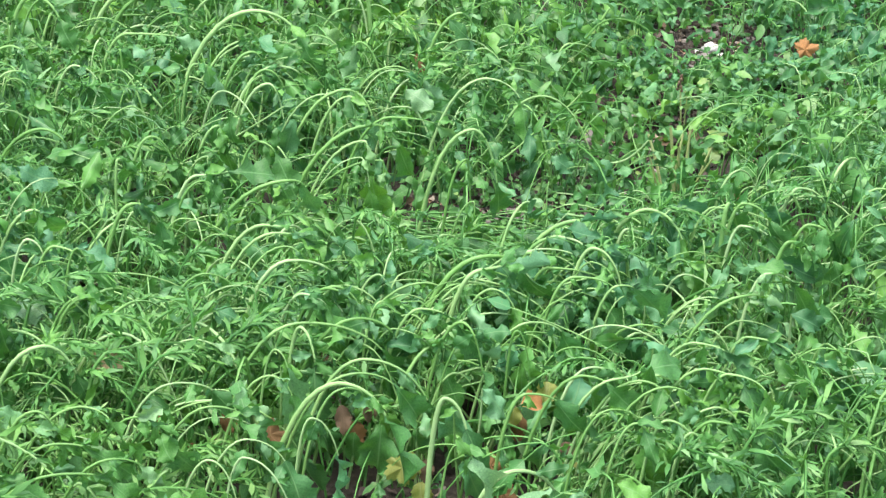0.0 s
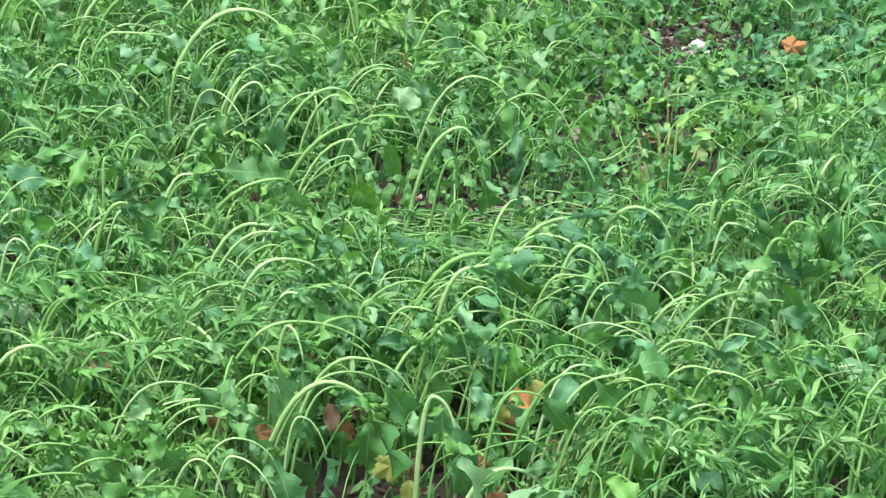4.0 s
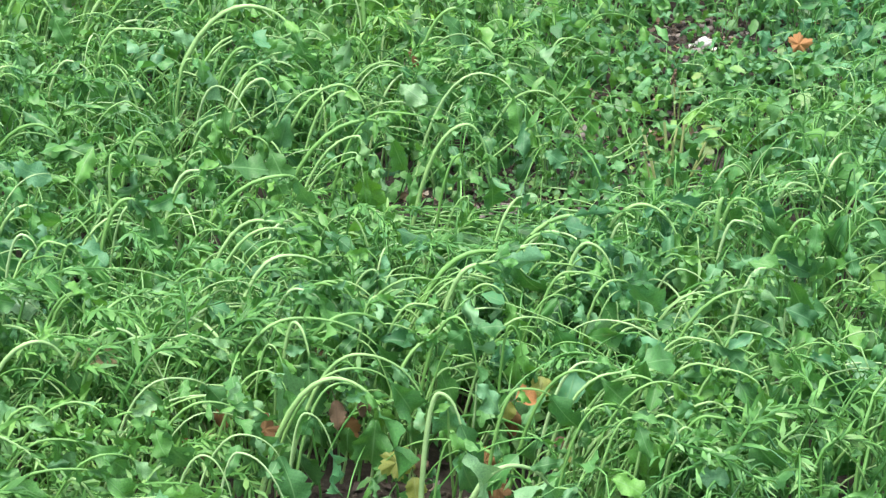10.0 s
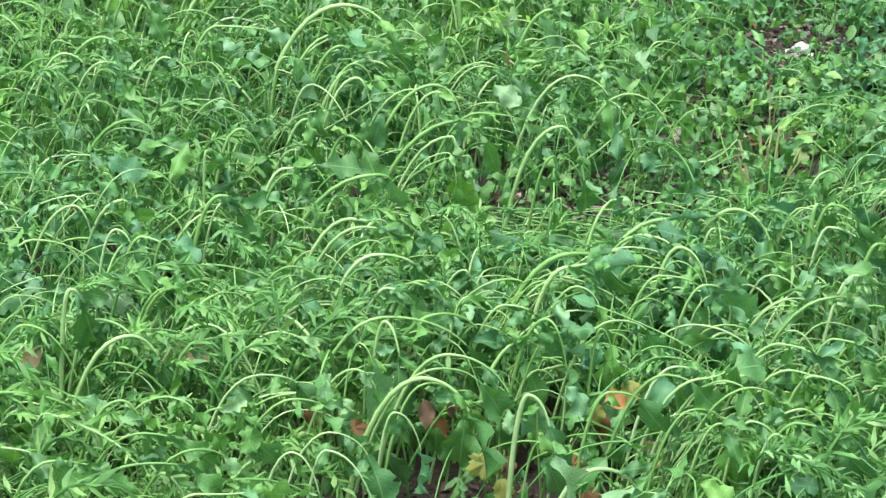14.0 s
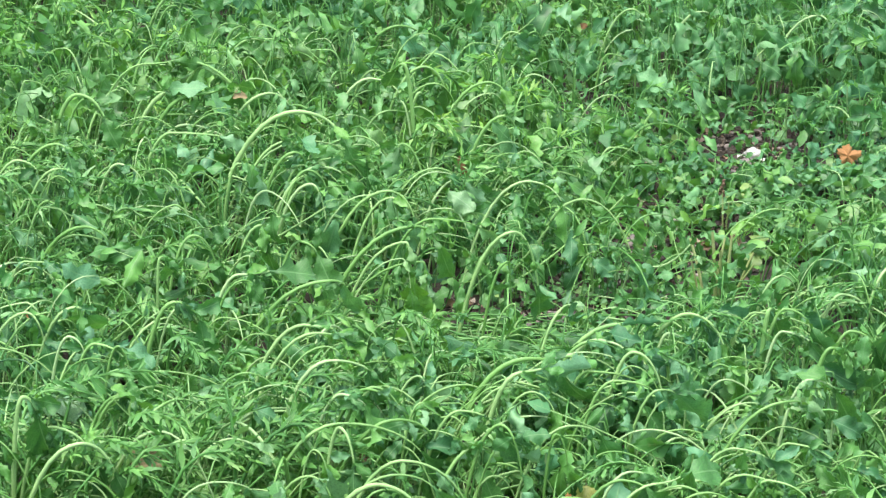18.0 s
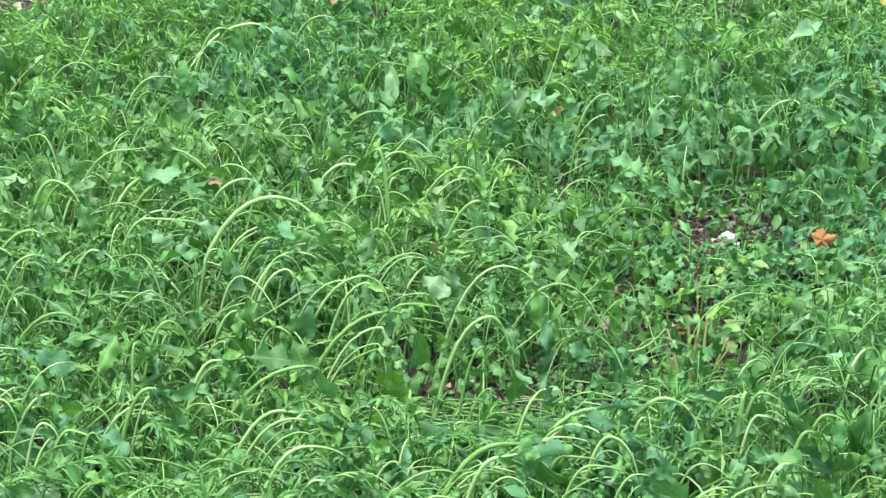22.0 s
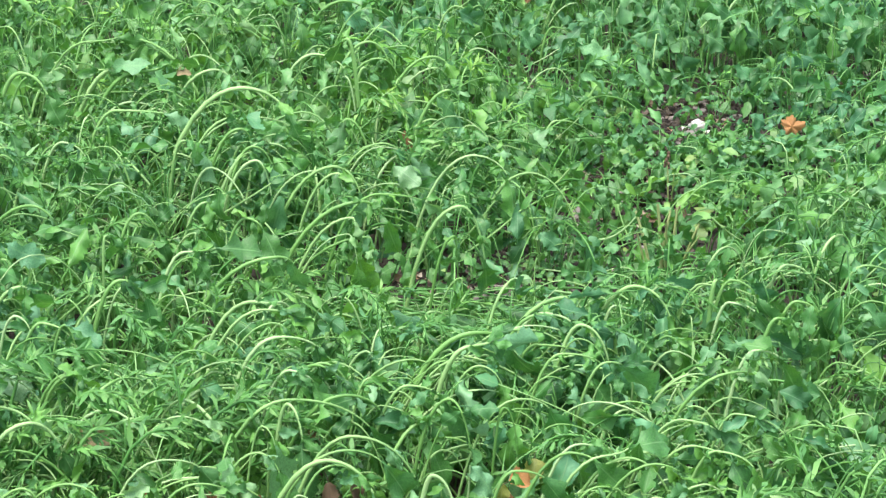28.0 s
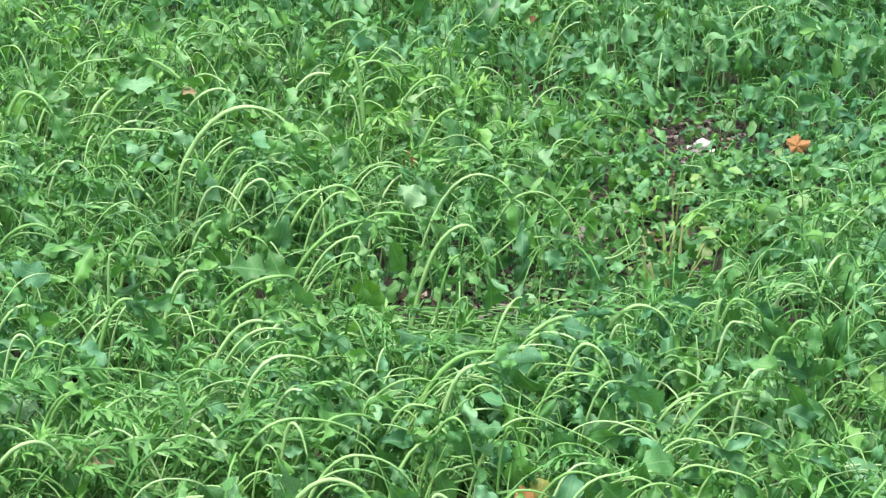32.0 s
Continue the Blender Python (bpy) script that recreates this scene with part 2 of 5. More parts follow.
def blade(rng, n=12, m=4, wide=0.55, droop=1.0, cup=0.35, ruffle=0.05, teeth=0.14, waist=0.0, sharp=0.8, twist=0.0):
    """A leaf of length 1 from the origin along y, its face up: lobed and toothed margin, a cupped, ruffled and twisted blade that droops."""
    s = np.linspace(0, 1, n + 1)
    w = np.sin(np.pi * np.clip(s, 0.015, 0.985) ** sharp) ** 0.72 * wide / 2
    beat = rng.uniform(2.2, 3.0)
    w = w * (1 - waist * np.clip(1.25 - s / 0.6, 0, 1) * (0.5 + 0.5 * np.cos(2 * np.pi * (beat * s + rng.random()))))
    turn = -droop * (s ** 1.2) + rng.uniform(-0.15, 0.15)
    y, z = np.cumsum(np.cos(turn)) / (n + 1), np.cumsum(np.sin(turn)) / (n + 1)
    y, z = y - y[0], z - z[0]
    u = np.linspace(-1, 1, m + 1)
    odd = np.where((np.arange(n + 1)[:, None] + rng.integers(0, 2, 2)) % 2, 1.0, -1.0)
    lobes = rng.uniform(2.2, 3.4)
    tooth = 1 + teeth * (0.7 * np.sin(2 * np.pi * (lobes * s[:, None] + rng.random(2))) + 0.9 * odd * rng.uniform(0.4, 1.2, (n + 1, 2)))
    side = np.where(u[None] < 0, tooth[:, :1], tooth[:, 1:])
    margin = np.abs(u)[None] > 0.9
    x = u[None] * w[:, None] * np.where(margin, side, 1.0)
    ahead = np.where(margin, teeth * 0.28 * (side - 1) / max(teeth, 0.01) * wide * 0.5, 0.0) * np.sin(np.pi * s)[:, None]
    bend = rng.uniform(-0.14, 0.14) * s ** 2
    a, b = rng.random(2) * 6.28
    lift = cup * np.abs(x) ** 1.3 * 1.6 + ruffle * np.abs(u)[None] ** 1.5 * np.sin(2 * np.pi * rng.uniform(1.2, 2.4) * s[:, None] + np.where(u[None] < 0, a, b))
    lift[0] *= 0.2
    roll = (twist * s)[:, None]
    x, lift = x * np.cos(roll) - lift * np.sin(roll), x * np.sin(roll) + lift * np.cos(roll)
    nx, nz = -np.sin(turn), np.cos(turn)
    v = np.stack([x + bend[:, None], y[:, None] + ahead + lift * nx[:, None], z[:, None] + lift * nz[:, None]], -1).reshape(-1, 3)
    uv = np.stack([np.broadcast_to(u / 2 + 0.5, x.shape), np.broadcast_to(s[:, None], x.shape)], -1).reshape(-1, 2)
    return v, sheet_faces(n, m), uv


def tubes(paths, r0, r1, sides=6):
    """Tapered round stalks along many paths (k, n, 3) at once; r0 and r1 are radii by stalk."""
    k, n = paths.shape[:2]
    t = unit(np.gradient(paths, axis=1))
    ref = np.array([0.35, 0.93, 0.1])
    a = np.stack([t[..., 1] * ref[2] - t[..., 2] * ref[1], t[..., 2] * ref[0] - t[..., 0] * ref[2], t[..., 0] * ref[1] - t[..., 1] * ref[0]], -1)
    a = unit(a)
    b = np.stack([t[..., 1] * a[..., 2] - t[..., 2] * a[..., 1], t[..., 2] * a[..., 0] - t[..., 0] * a[..., 2], t[..., 0] * a[..., 1] - t[..., 1] * a[..., 0]], -1)
    g = np.linspace(0, 2 * np.pi, sides + 1)
    s = np.linspace(0, 1, n)
    r = (np.asarray(r0)[:, None] * (1 - s) + np.asarray(r1)[:, None] * s)[:, :, None, None]
    v = paths[:, :, None] + r * (a[:, :, None] * np.cos(g)[:, None] + b[:, :, None] * np.sin(g)[:, None])
    f = sheet_faces(n - 1, sides)[None] + (np.arange(k) * n * (sides + 1))[:, None, None]
    uv = np.stack(np.broadcast_arrays(np.linspace(0, 1, sides + 1)[None], s[:, None]), -1).reshape(-1, 2)
    return v.reshape(-1, 3), f.reshape(-1, 4), np.tile(uv, (k, 1))


def arches(top, high, reach, low, lean, n=12, foot=0.0):
    """Wilted stalks in the xz plane from the origin: up to (top, high), over and down to (reach, low); lean moves the end along y, foot sets the root back by that share of top."""
    top, high, reach, low, lean = (np.atleast_1d(np.asarray(a, float)) for a in (top, high, reach, low, lean))
    k = n * 11 // 20
    zero = np.zeros_like(top)
    span = reach - top
    rise = np.maximum(high, 1e-3)

    def hermite(a, b, ta, tb, s):
        s = s[None, :, None]
        a, b, ta, tb = a[:, None], b[:, None], ta[:, None], tb[:, None]
        return (2 * s**3 - 3 * s**2 + 1) * a + (s**3 - 2 * s**2 + s) * ta + (-2 * s**3 + 3 * s**2) * b + (s**3 - s**2) * tb

    p0, p1, p2 = np.stack([-foot * top, zero], -1), np.stack([top, rise], -1), np.stack([reach, low], -1)
    t0, t1 = np.stack([top * (0.35 + 0.6 * foot), rise * 1.45], -1), np.stack([top * (1.8 + 1.3 * foot), zero], -1)
    t1b, t2 = np.stack([span * 1.5, zero], -1), np.stack([span * 0.5, (low - rise) * 1.6], -1)
    q = np.concatenate([hermite(p0, p1, t0, t1, 1 - (1 - np.linspace(0, 1, k + 1)) ** 1.6), hermite(p1, p2, t1b, t2, np.linspace(0, 1, n - k + 1)[1:] ** 1.3)], 1)
    s = np.linspace(0, 1, q.shape[1])
    return np.stack([q[..., 0], lean[:, None] * s**1.5, q[..., 1]], -1)


def turned(paths, angle):
    c, s = np.cos(angle), np.sin(angle)
    x, y = paths[..., 0].copy(), paths[..., 1].copy()
    c, s = c[:, None], s[:, None]
    return np.stack([x * c - y * s, x * s + y * c, paths[..., 2]], -1)


def frames(way, up):
    """Axes (k, 3, 3) of leaves: rows x, y, z with y along way and z near up."""
    y = unit(way)
    x = unit(np.cross(y, up))
    return np.stack([x, y, np.cross(x, y)], 1)


def part(name, me, parent, m=None, label=""):
    ob = new(name, me)
    ob.parent = parent
    if m is not None:
        ob.matrix_basis = m
    return tagged(ob, label) if label else ob


def placed(origin, axes, scale):
    return Matrix([[*(axes[:, i] * scale), origin[i]] for i in range(3)] + [[0, 0, 0, 1]])


# ---- the lie of the bed ----
def edge_x(y):
    """The bed's side: litter lies beyond it."""
    return -1.28 + (y - 7.2) * 0.268


def blob(x, y, cx, cy, rx, ry):
    return math.exp(-(((x - cx) / rx) ** 2 + ((y - cy) / ry) ** 2))


def tall(x, y):
    """How tall the growth stands, as a share of the tallest."""
    lumpy = max(0.0, min(1.0, (y - 4.6) / 1.0))
    h = 0.86 + (0.22 + 0.16 * lumpy) * noise.noise((x * 1.7, y * 1.7, 3.0)) + (0.2 + 0.2 * lumpy) * noise.noise((x * 4.5, y * 4.5, 8.0))
    h -= 0.6 * blob(x, y, 0.72, 4.75, 0.44, 0.55)
    h -= 0.45 * blob(x, y, 0.4, 4.35, 0.2, 0.3)
    h -= 0.5 * blob(x, y, 0.215, 4.03, 0.1, 0.07) + 0.45 * blob(x, y, 0.48, 3.95, 0.14, 0.14)
    h -= 0.2 * blob(x, y, 0.2, 3.78, 0.16, 0.16)
    if 3.3 < y < 3.99:
        # the front of the stand slopes down to the trampled hollow
        w = math.exp(-(((x - 0.1) / 0.38) ** 4))
        h = min(h, w * max(0.16, 6.2 * (1 - y / 4.0)) + (1 - w) * 1.1)
    h -= 0.2 * max(0.0, min(1.0, (y - 5.6) / 1.5))
    h -= 0.4 * math.exp(-(((x - edge_x(y)) / 0.16) ** 2))
    return max(0.2, min(1.1, h))


def cover(x, y):
    """Share of the full stand of plants."""
    c = 1.0 - 0.2 * blob(x, y, 0.7, 4.75, 0.35, 0.45) - 1.2 * blob(x, y, 0.214, 4.02, 0.06, 0.09) - 0.75 * blob(x, y, 0.49, 3.99, 0.07, 0.1)
    c -= 0.8 * blob(x, y, 0.43, 4.63, 0.08, 0.08) + 0.9 * blob(x, y, 0.37, 4.42, 0.06, 0.1) + 0.8 * blob(x, y, 0.47, 4.31, 0.06, 0.07) + 0.95 * blob(x, y, 0.6, 5.1, 0.13, 0.12)
    c -= 0.9 * blob(x, y, 0.65, 4.93, 0.1, 0.08) + 0.8 * blob(x, y, 0.55, 4.88, 0.06, 0.06) + 0.9 * blob(x, y, 0.8, 4.95, 0.06, 0.06) + 0.5 * blob(x, y, 0.58, 4.36, 0.1, 0.06) + 0.6 * blob(x, y, 1.05, 5.3, 0.2, 0.08)
    ragged = 0.03 * noise.noise((x * 9, y * 9, 2))
    if (y + ragged < 2.98 and -0.27 < x + ragged < 0.21) or (y + ragged < 2.9 and -0.34 < x + ragged < -0.2):
        c = 0.05
    return 0.0 if x < edge_x(y) + 0.04 * noise.noise((x * 4, y * 4, 1)) else c


def relief(x, y):
    return 0.012 * noise.noise((x * 3, y * 3, 0.5)) + 0.006 * noise.noise((x * 11, y * 11, 2.5))


def in_view(x, y, margin=0.12):
    return -0.28 * y - margin < x < 0.215 * y + margin


def stand(step, seed, y0=2.5, y1=10.4, x1=2.4, far=0.15):
    """Jittered places over the bed (x, y, z, height), thinner towards its unseen sides."""
    rng = random.Random(seed)
    out = []
    y = y0
    while y < y1:
        x = edge_x(y) - 0.05
        while x < x1:
            px, py = x + rng.uniform(-0.5, 0.5) * step, y + rng.uniform(-0.5, 0.5) * step
            if rng.random() < cover(px, py) * (1.0 if in_view(px, py) else far):
                out.append((px, py, relief(px, py) - 0.004, tall(px, py)))
            x += step
        y += step
    return np.array(out)


def nearest(x, y, count):
    """Which of many places are the count nearest ones in the seen part of the bed."""
    seen = np.array([in_view(a, b, -0.04) for a, b in zip(x, y)])
    chosen = np.zeros(len(x), bool)
    chosen[np.argsort(np.where(seen, y, 99.0), kind="stable")[:count]] = True
    return chosen & seen


def several(places, rng, low, high):
    """Each place repeated between low and high times."""
    return np.repeat(places, rng.integers(low, high + 1, len(places)), 0)


# ---- ground ----
def ground_sheet():
    soup = Soup()
    xs = np.concatenate([[-3000, -300, -30, -6], np.arange(-3, 3.01, 0.06), [6, 30, 300, 3000]])
    ys = np.concatenate([[-3000, -300, -30, -4], np.arange(1.5, 11.51, 0.06), [20, 60, 400, 3000]])
    v = np.array([[x, y, relief(x, y) if -3.1 < x < 3.1 and 1.4 < y < 11.6 else 0.0] for y in ys for x in xs])
    soup.add((v, sheet_faces(len(ys) - 1, len(xs) - 1), v[:, :2]))
    return tagged(new("ground", soup.mesh("ground", [M_SOIL])), "dark crumbly garden soil under the plants", "ground", kind="structure")


ground_sheet()


def lump(rng, squash=0.7, k=3):
    """A rough clod or pebble of radius 1: a warped ball of quads."""
    g = np.linspace(-1, 1, k + 1)
    vs, fs, count = [], [], 0
    for axis in range(3):
        for sign in (-1, 1):
            a, b = np.meshgrid(g, g, indexing="ij")
            p = np.stack([a, b, np.full_like(a, sign)], -1).reshape(-1, 3)
            vs.append(np.roll(p, axis, 1))
            f = sheet_faces(k, k)
            fs.append((f if sign > 0 else f[:, ::-1]) + count)
            count += len(p)
    v, back = np.unique(np.round(unit(np.concatenate(vs)), 5), axis=0, return_inverse=True)
    fs = [back.reshape(-1)[np.concatenate(fs)]]
    off = rng.random(3) * 9
    w = np.array([1 + 0.4 * noise.noise(tuple(p * 1.4 + off)) + 0.12 * noise.noise(tuple(p * 4 + off)) for p in v])
    return v * w[:, None] * np.array([1, rng.uniform(0.6, 1), squash]), np.concatenate(fs), np.zeros((len(v), 2))


def spun(rng, k):
    a = rng.uniform(0, 6.28, k)
    c, s, o = np.cos(a), np.sin(a), np.zeros(k)
    return np.stack([np.stack([c, s, o], -1), np.stack([-s, c, o], -1), np.stack([o, o, o + 1], -1)], 1)


def clods():
    rng = np.random.default_rng(5)
    kinds = [lump(rng, k=1) for _ in range(8)]
    for name, count, small, big, mat, label in (("soil_clods", 9000, 0.0025, 0.012, M_SOIL, "dark crumbly clods of soil lying on the bed"), ("pebbles", 1200, 0.0025, 0.012, M_STONE, "small grey pebbles lying in the soil")):
        y = rng.uniform(2.5, 10.0, count)
        x = rng.uniform(-0.3, 0.25, count) * y
        m = count * 2 // 3
        spots = np.array([[-0.04, 2.84, 0.16, 0.06], [0.216, 4.05, 0.07, 0.05], [0.41, 4.5, 0.08, 0.14], [0.62, 5.05, 0.14, 0.1], [0.6, 4.6, 0.3, 0.35], [1.05, 5.3, 0.2, 0.1]])[rng.integers(0, 6, m)]
        x[:m], y[:m] = rng.normal(spots[:, 0], spots[:, 2]), rng.normal(spots[:, 1], spots[:, 3])
        r = small + big * rng.random(count) ** 3
        z = np.array([relief(a, b) for a, b in zip(x, y)]) + r * 0.25
        soup = Soup()
        soup.strew_kinds(kinds, rng.integers(0, 8, count), np.stack([x, y, z], -1), spun(rng, count), r)
        tagged(new(name, soup.mesh(name, [mat])), label, "soil" if "soil" in name else "pebbles", kind="stuff")


clods()


def debris():
    """Dead bits of leaf and straw on the soil."""
    rng = np.random.default_rng(6)
    kinds = [blade(rng, 3, 2, rng.uniform(0.2, 0.8), rng.uniform(-0.6, 0.9), 0.5, 0.12, 0.2) for _ in range(6)]
    k = 2600
    spots = np.array([[-0.04, 2.85, 0.16, 0.07], [0.2, 4.05, 0.1, 0.05], [0.41, 4.5, 0.08, 0.14], [0.62, 5.05, 0.14, 0.1], [0.65, 4.65, 0.3, 0.35], [1.05, 5.3, 0.2, 0.1]])[rng.integers(0, 6, k)]
    x, y = rng.normal(spots[:, 0], spots[:, 2]), rng.normal(spots[:, 1], spots[:, 3])
    z = np.array([relief(a, b) for a, b in zip(x, y)]) + 0.004
    a = rng.uniform(0, 6.28, k)
    ax = frames(np.stack([np.cos(a), np.sin(a), rng.normal(0, 0.3, k)], -1), rng.normal(0, 0.4, (k, 3)) + np.array([0, 0, 1.0]))
    soup = Soup()
    soup.strew_kinds(kinds, rng.integers(0, 6, k), np.stack([x, y, z], -1), ax, 0.008 + 0.025 * rng.random(k) ** 2)
    tagged(new("plant_debris", soup.mesh("plant_debris", [M_LITTER])), "small dead bits of brown leaf strewn on the soil", "debris", kind="stuff")


debris()

# ---- kinds of leaf ----
rng = np.random.default_rng(11)
HANG = [blade(rng, 14, 4, rng.uniform(0.4, 0.6), rng.uniform(0.2, 1.0), rng.uniform(-1.0, 0.9), rng.uniform(0.06, 0.12), 0.15, 0.65, rng.uniform(0.8, 1.5), rng.uniform(-1.1, 1.1)) for _ in range(14)]
SPREAD = [blade(rng, 14, 4, rng.uniform(0.42, 0.66), rng.uniform(0.4, 1.5), rng.uniform(-0.8, 0.9), rng.uniform(0.07, 0.12), 0.15, 0.6, rng.uniform(0.8, 1.5), rng.uniform(-0.8, 0.8)) for _ in range(14)]
NEAR_KINDS = [blade(rng, 10, 4, rng.uniform(0.28, 0.56), rng.uniform(0.3, 1.5), rng.uniform(-1.2, 1.2), rng.uniform(0.06, 0.14), 0.15, 0.55, rng.uniform(0.7, 1.5), rng.uniform(-1.2, 1.2)) for _ in range(22)]
FAR_KINDS = [blade(rng, 7, 2, rng.uniform(0.22, 0.5), rng.uniform(0.3, 1.5), rng.uniform(-1.2, 1.2), 0.1, 0.2, 0.4, rng.uniform(0.6, 1.4), rng.uniform(-1.0, 1.0)) for _ in range(18)]
SMALL = [blade(rng, 5, 2, w, rng.uniform(0.2, 1.2), rng.uniform(0.0, 0.5), 0.04, 0.12, 0.0) for w in (0.28, 0.36, 0.42, 0.32, 0.5, 0.58, 0.68, 0.8)]


def single(name, piece, mat):
    s = Soup()
    s.add(piece)
    return s.mesh(name, [mat])


HANG_MESH = [single("leaf", p, M_LEAF) for p in HANG]
SPREAD_MESH = [single("leaf", p, M_LEAF) for p in SPREAD]
SMALL_MESH = [single("leaf", p, M_LEAF) for p in FAR_KINDS]


def end_ways(paths, rng):
    return unit(paths[:, -1] - paths[:, -2]) + np.array([0, 0, -0.45]) + rng.normal(0, 0.15, (len(paths), 3))


def loose_up(rng, k, toward=-0.9, loose=0.45):
    return rng.normal(0, loose, (k, 3)) + np.array([0, toward, 0.5])


PLANT_LABEL = "wilted mustard plant with arching pale stalks and drooping green leaves"
PLANTS = [0]


def bowed(x, y, *rows, bundle=True):
    """One plant of the bed: each row is a stalk (offset x and y, top, high, reach, low, radius) with a leaf hanging from its end."""
    PLANTS[0] += 1
    r = np.random.default_rng(7000 + PLANTS[0])
    root = tagged(new("mustard_plant"), PLANT_LABEL, "plant", "wilted mustard plants")
    root.location = (x, y, relief(x, y) - 0.008)
    most = 0.1
    rows = list(rows)
    bare = y < 3.0 and -0.29 < x < 0.23
    if bundle and not bare:
        for ox, oy, top, high, reach, low, thick in tuple(rows):
            for _ in range(r.integers(0, 2)):
                k = r.uniform(0.72, 0.97)
                rows.append((ox + r.normal(0, 0.014), oy + r.normal(0, 0.015), top * r.uniform(0.75, 1.2), high * k, reach * r.uniform(0.8, 1.15), low * k * r.uniform(0.7, 1.0), thick * r.uniform(0.45, 0.7)))
    for ox, oy, top, high, reach, low, thick in rows:
        p = arches(top, high + 0.008, reach, low + 0.008, r.uniform(-0.03, 0.03), 17, 0.5) + np.array([ox, oy, 0])
        s = Soup()
        slim = 0.86 if y < 3.6 else 0.74
        s.add(tubes(p, [thick * slim], [thick * slim * 0.4], 6))
        stem = part("stalk", s.mesh("stalk", [M_STALK]), root)
        size = min(0.105, 0.04 + 0.19 * high) * r.uniform(0.8, 1.2)
        ax = frames(end_ways(p, r), loose_up(r, 1))
        part("leaf", HANG_MESH[r.integers(14)], stem, placed(p[0, -1], ax[0], size))
        spray, k = Soup(), int(r.integers(2, 4) if bare else r.integers(4, 8))
        j = r.integers(9, 17, k)
        way = unit(p[0, j + 1] - p[0, j]) * r.uniform(0.3, 1.1, (k, 1)) + r.normal(0, 0.5, (k, 3)) + np.array([0, 0, -0.35])
        pick, ax, small = r.integers(0, len(FAR_KINDS), k), frames(way, loose_up(r, k)), size * r.uniform(0.22, 0.5, k)
        if y < 3.6:
            for i in range(k):
                part("leaf", SMALL_MESH[pick[i]], stem, placed(p[0, j[i]], ax[i], small[i]))
        else:
            spray.strew_kinds(FAR_KINDS, pick, p[0, j], ax, small)
            tagged(part("leaf_spray", spray.mesh("leaf_spray", [M_LEAF]), stem), kind="stuff")
        for j in r.integers(11, 18, r.integers(0, 2) if bare else r.integers(1, 3)):
            way = np.array([[r.normal(0.1, 0.8), r.normal(-0.3, 0.6), r.normal(-0.3, 0.5)]])
            kinds = SPREAD_MESH if r.random() < 0.5 else HANG_MESH
            part("leaf", kinds[r.integers(14)], stem, placed(p[0, j], frames(way, loose_up(r, 1))[0], size * r.uniform(0.3, 0.6)))
        most = max(most, high)
    for _ in range(0 if bare else r.integers(1, 4)):
        a, high = r.uniform(0, 6.28, 1), most * r.uniform(0.2, 0.6)
        p = turned(arches(r.uniform(0.01, 0.05), high, r.uniform(0.05, 0.1), high * r.uniform(0.75, 0.98), 0.0, 8), a)
        s = Soup()
        s.add(tubes(p, [0.0018], [0.0012], 5))
        stem = part("stalk", s.mesh("stalk", [M_STALK]), root)
        way = np.array([[math.cos(a[0]), math.sin(a[0]), r.uniform(-0.6, 0.2)]])
        ax = frames(way, np.array([[0, r.normal(-0.2, 0.3), 1.0]]))
        part("leaf", SPREAD_MESH[r.integers(14)], stem, placed(p[0, -1], ax[0], most * 0.3 * r.uniform(0.7, 1.1)))
    return root


# ---- the stand of mustard between the single plants ----
def bow(rng, h, low=0.55, high=1.0):
    """Sizes of many bowed stalks on ground where the growth is h tall: most bow over to the same side."""
    k = len(h)
    up = 0.25 * h * rng.uniform(low, high, k)
    side = np.where(rng.random(k) < 0.74, 1.0, -1.0)
    top = side * rng.uniform(0.03, 0.13, k) * (0.4 + 0.6 * h)
    return top, up, top + side * rng.uniform(0.04, 0.14, k) * (0.3 + 0.7 * h), up * rng.uniform(0.3, 0.85, k), rng.uniform(-0.06, 0.06, k)


def leaves_on(soup, rng, origins, way, up, size, mat=0, split=4.5):
    """Leaves at many places, finer ones on the near ground."""
    ax = frames(way, up)
    near = origins[:, 1] < split
    soup.strew_kinds(NEAR_KINDS, np.where(near, rng.integers(0, len(NEAR_KINDS), len(size)), -1), origins, ax, size, mat)
    soup.strew_kinds(FAR_KINDS, np.where(near, -1, rng.integers(0, len(FAR_KINDS), len(size))), origins, ax, size, mat)


def lush(x, y):
    """How thickly the feathery weeds grow among the mustard."""
    a = 0.3 - 0.14 * blob(x, y, -0.4, 4.5, 0.5, 0.5) + 0.7 * noise.noise((x * 1.3 + 7, y * 1.3, 1.0))
    a += 1.3 * blob(x, y, -0.55, 2.85, 0.34, 0.42) + 1.0 * blob(x, y, 0.42, 2.75, 0.2, 0.16) + 0.5 * blob(x, y, 0.0, 3.45, 0.4, 0.22)
    a += 0.5 * blob(x, y, 0.1, 4.5, 0.4, 0.35) + 0.75 * min(1.0, max(0.0, y - 5.3)) + 0.5 * math.exp(-(((x - edge_x(y)) / 0.5) ** 2))
    return a - 0.9 * blob(x, y, 0.8, 5.55, 0.4, 0.3) - 1.0 * blob(x, y, 0.48, 3.95, 0.16, 0.14)


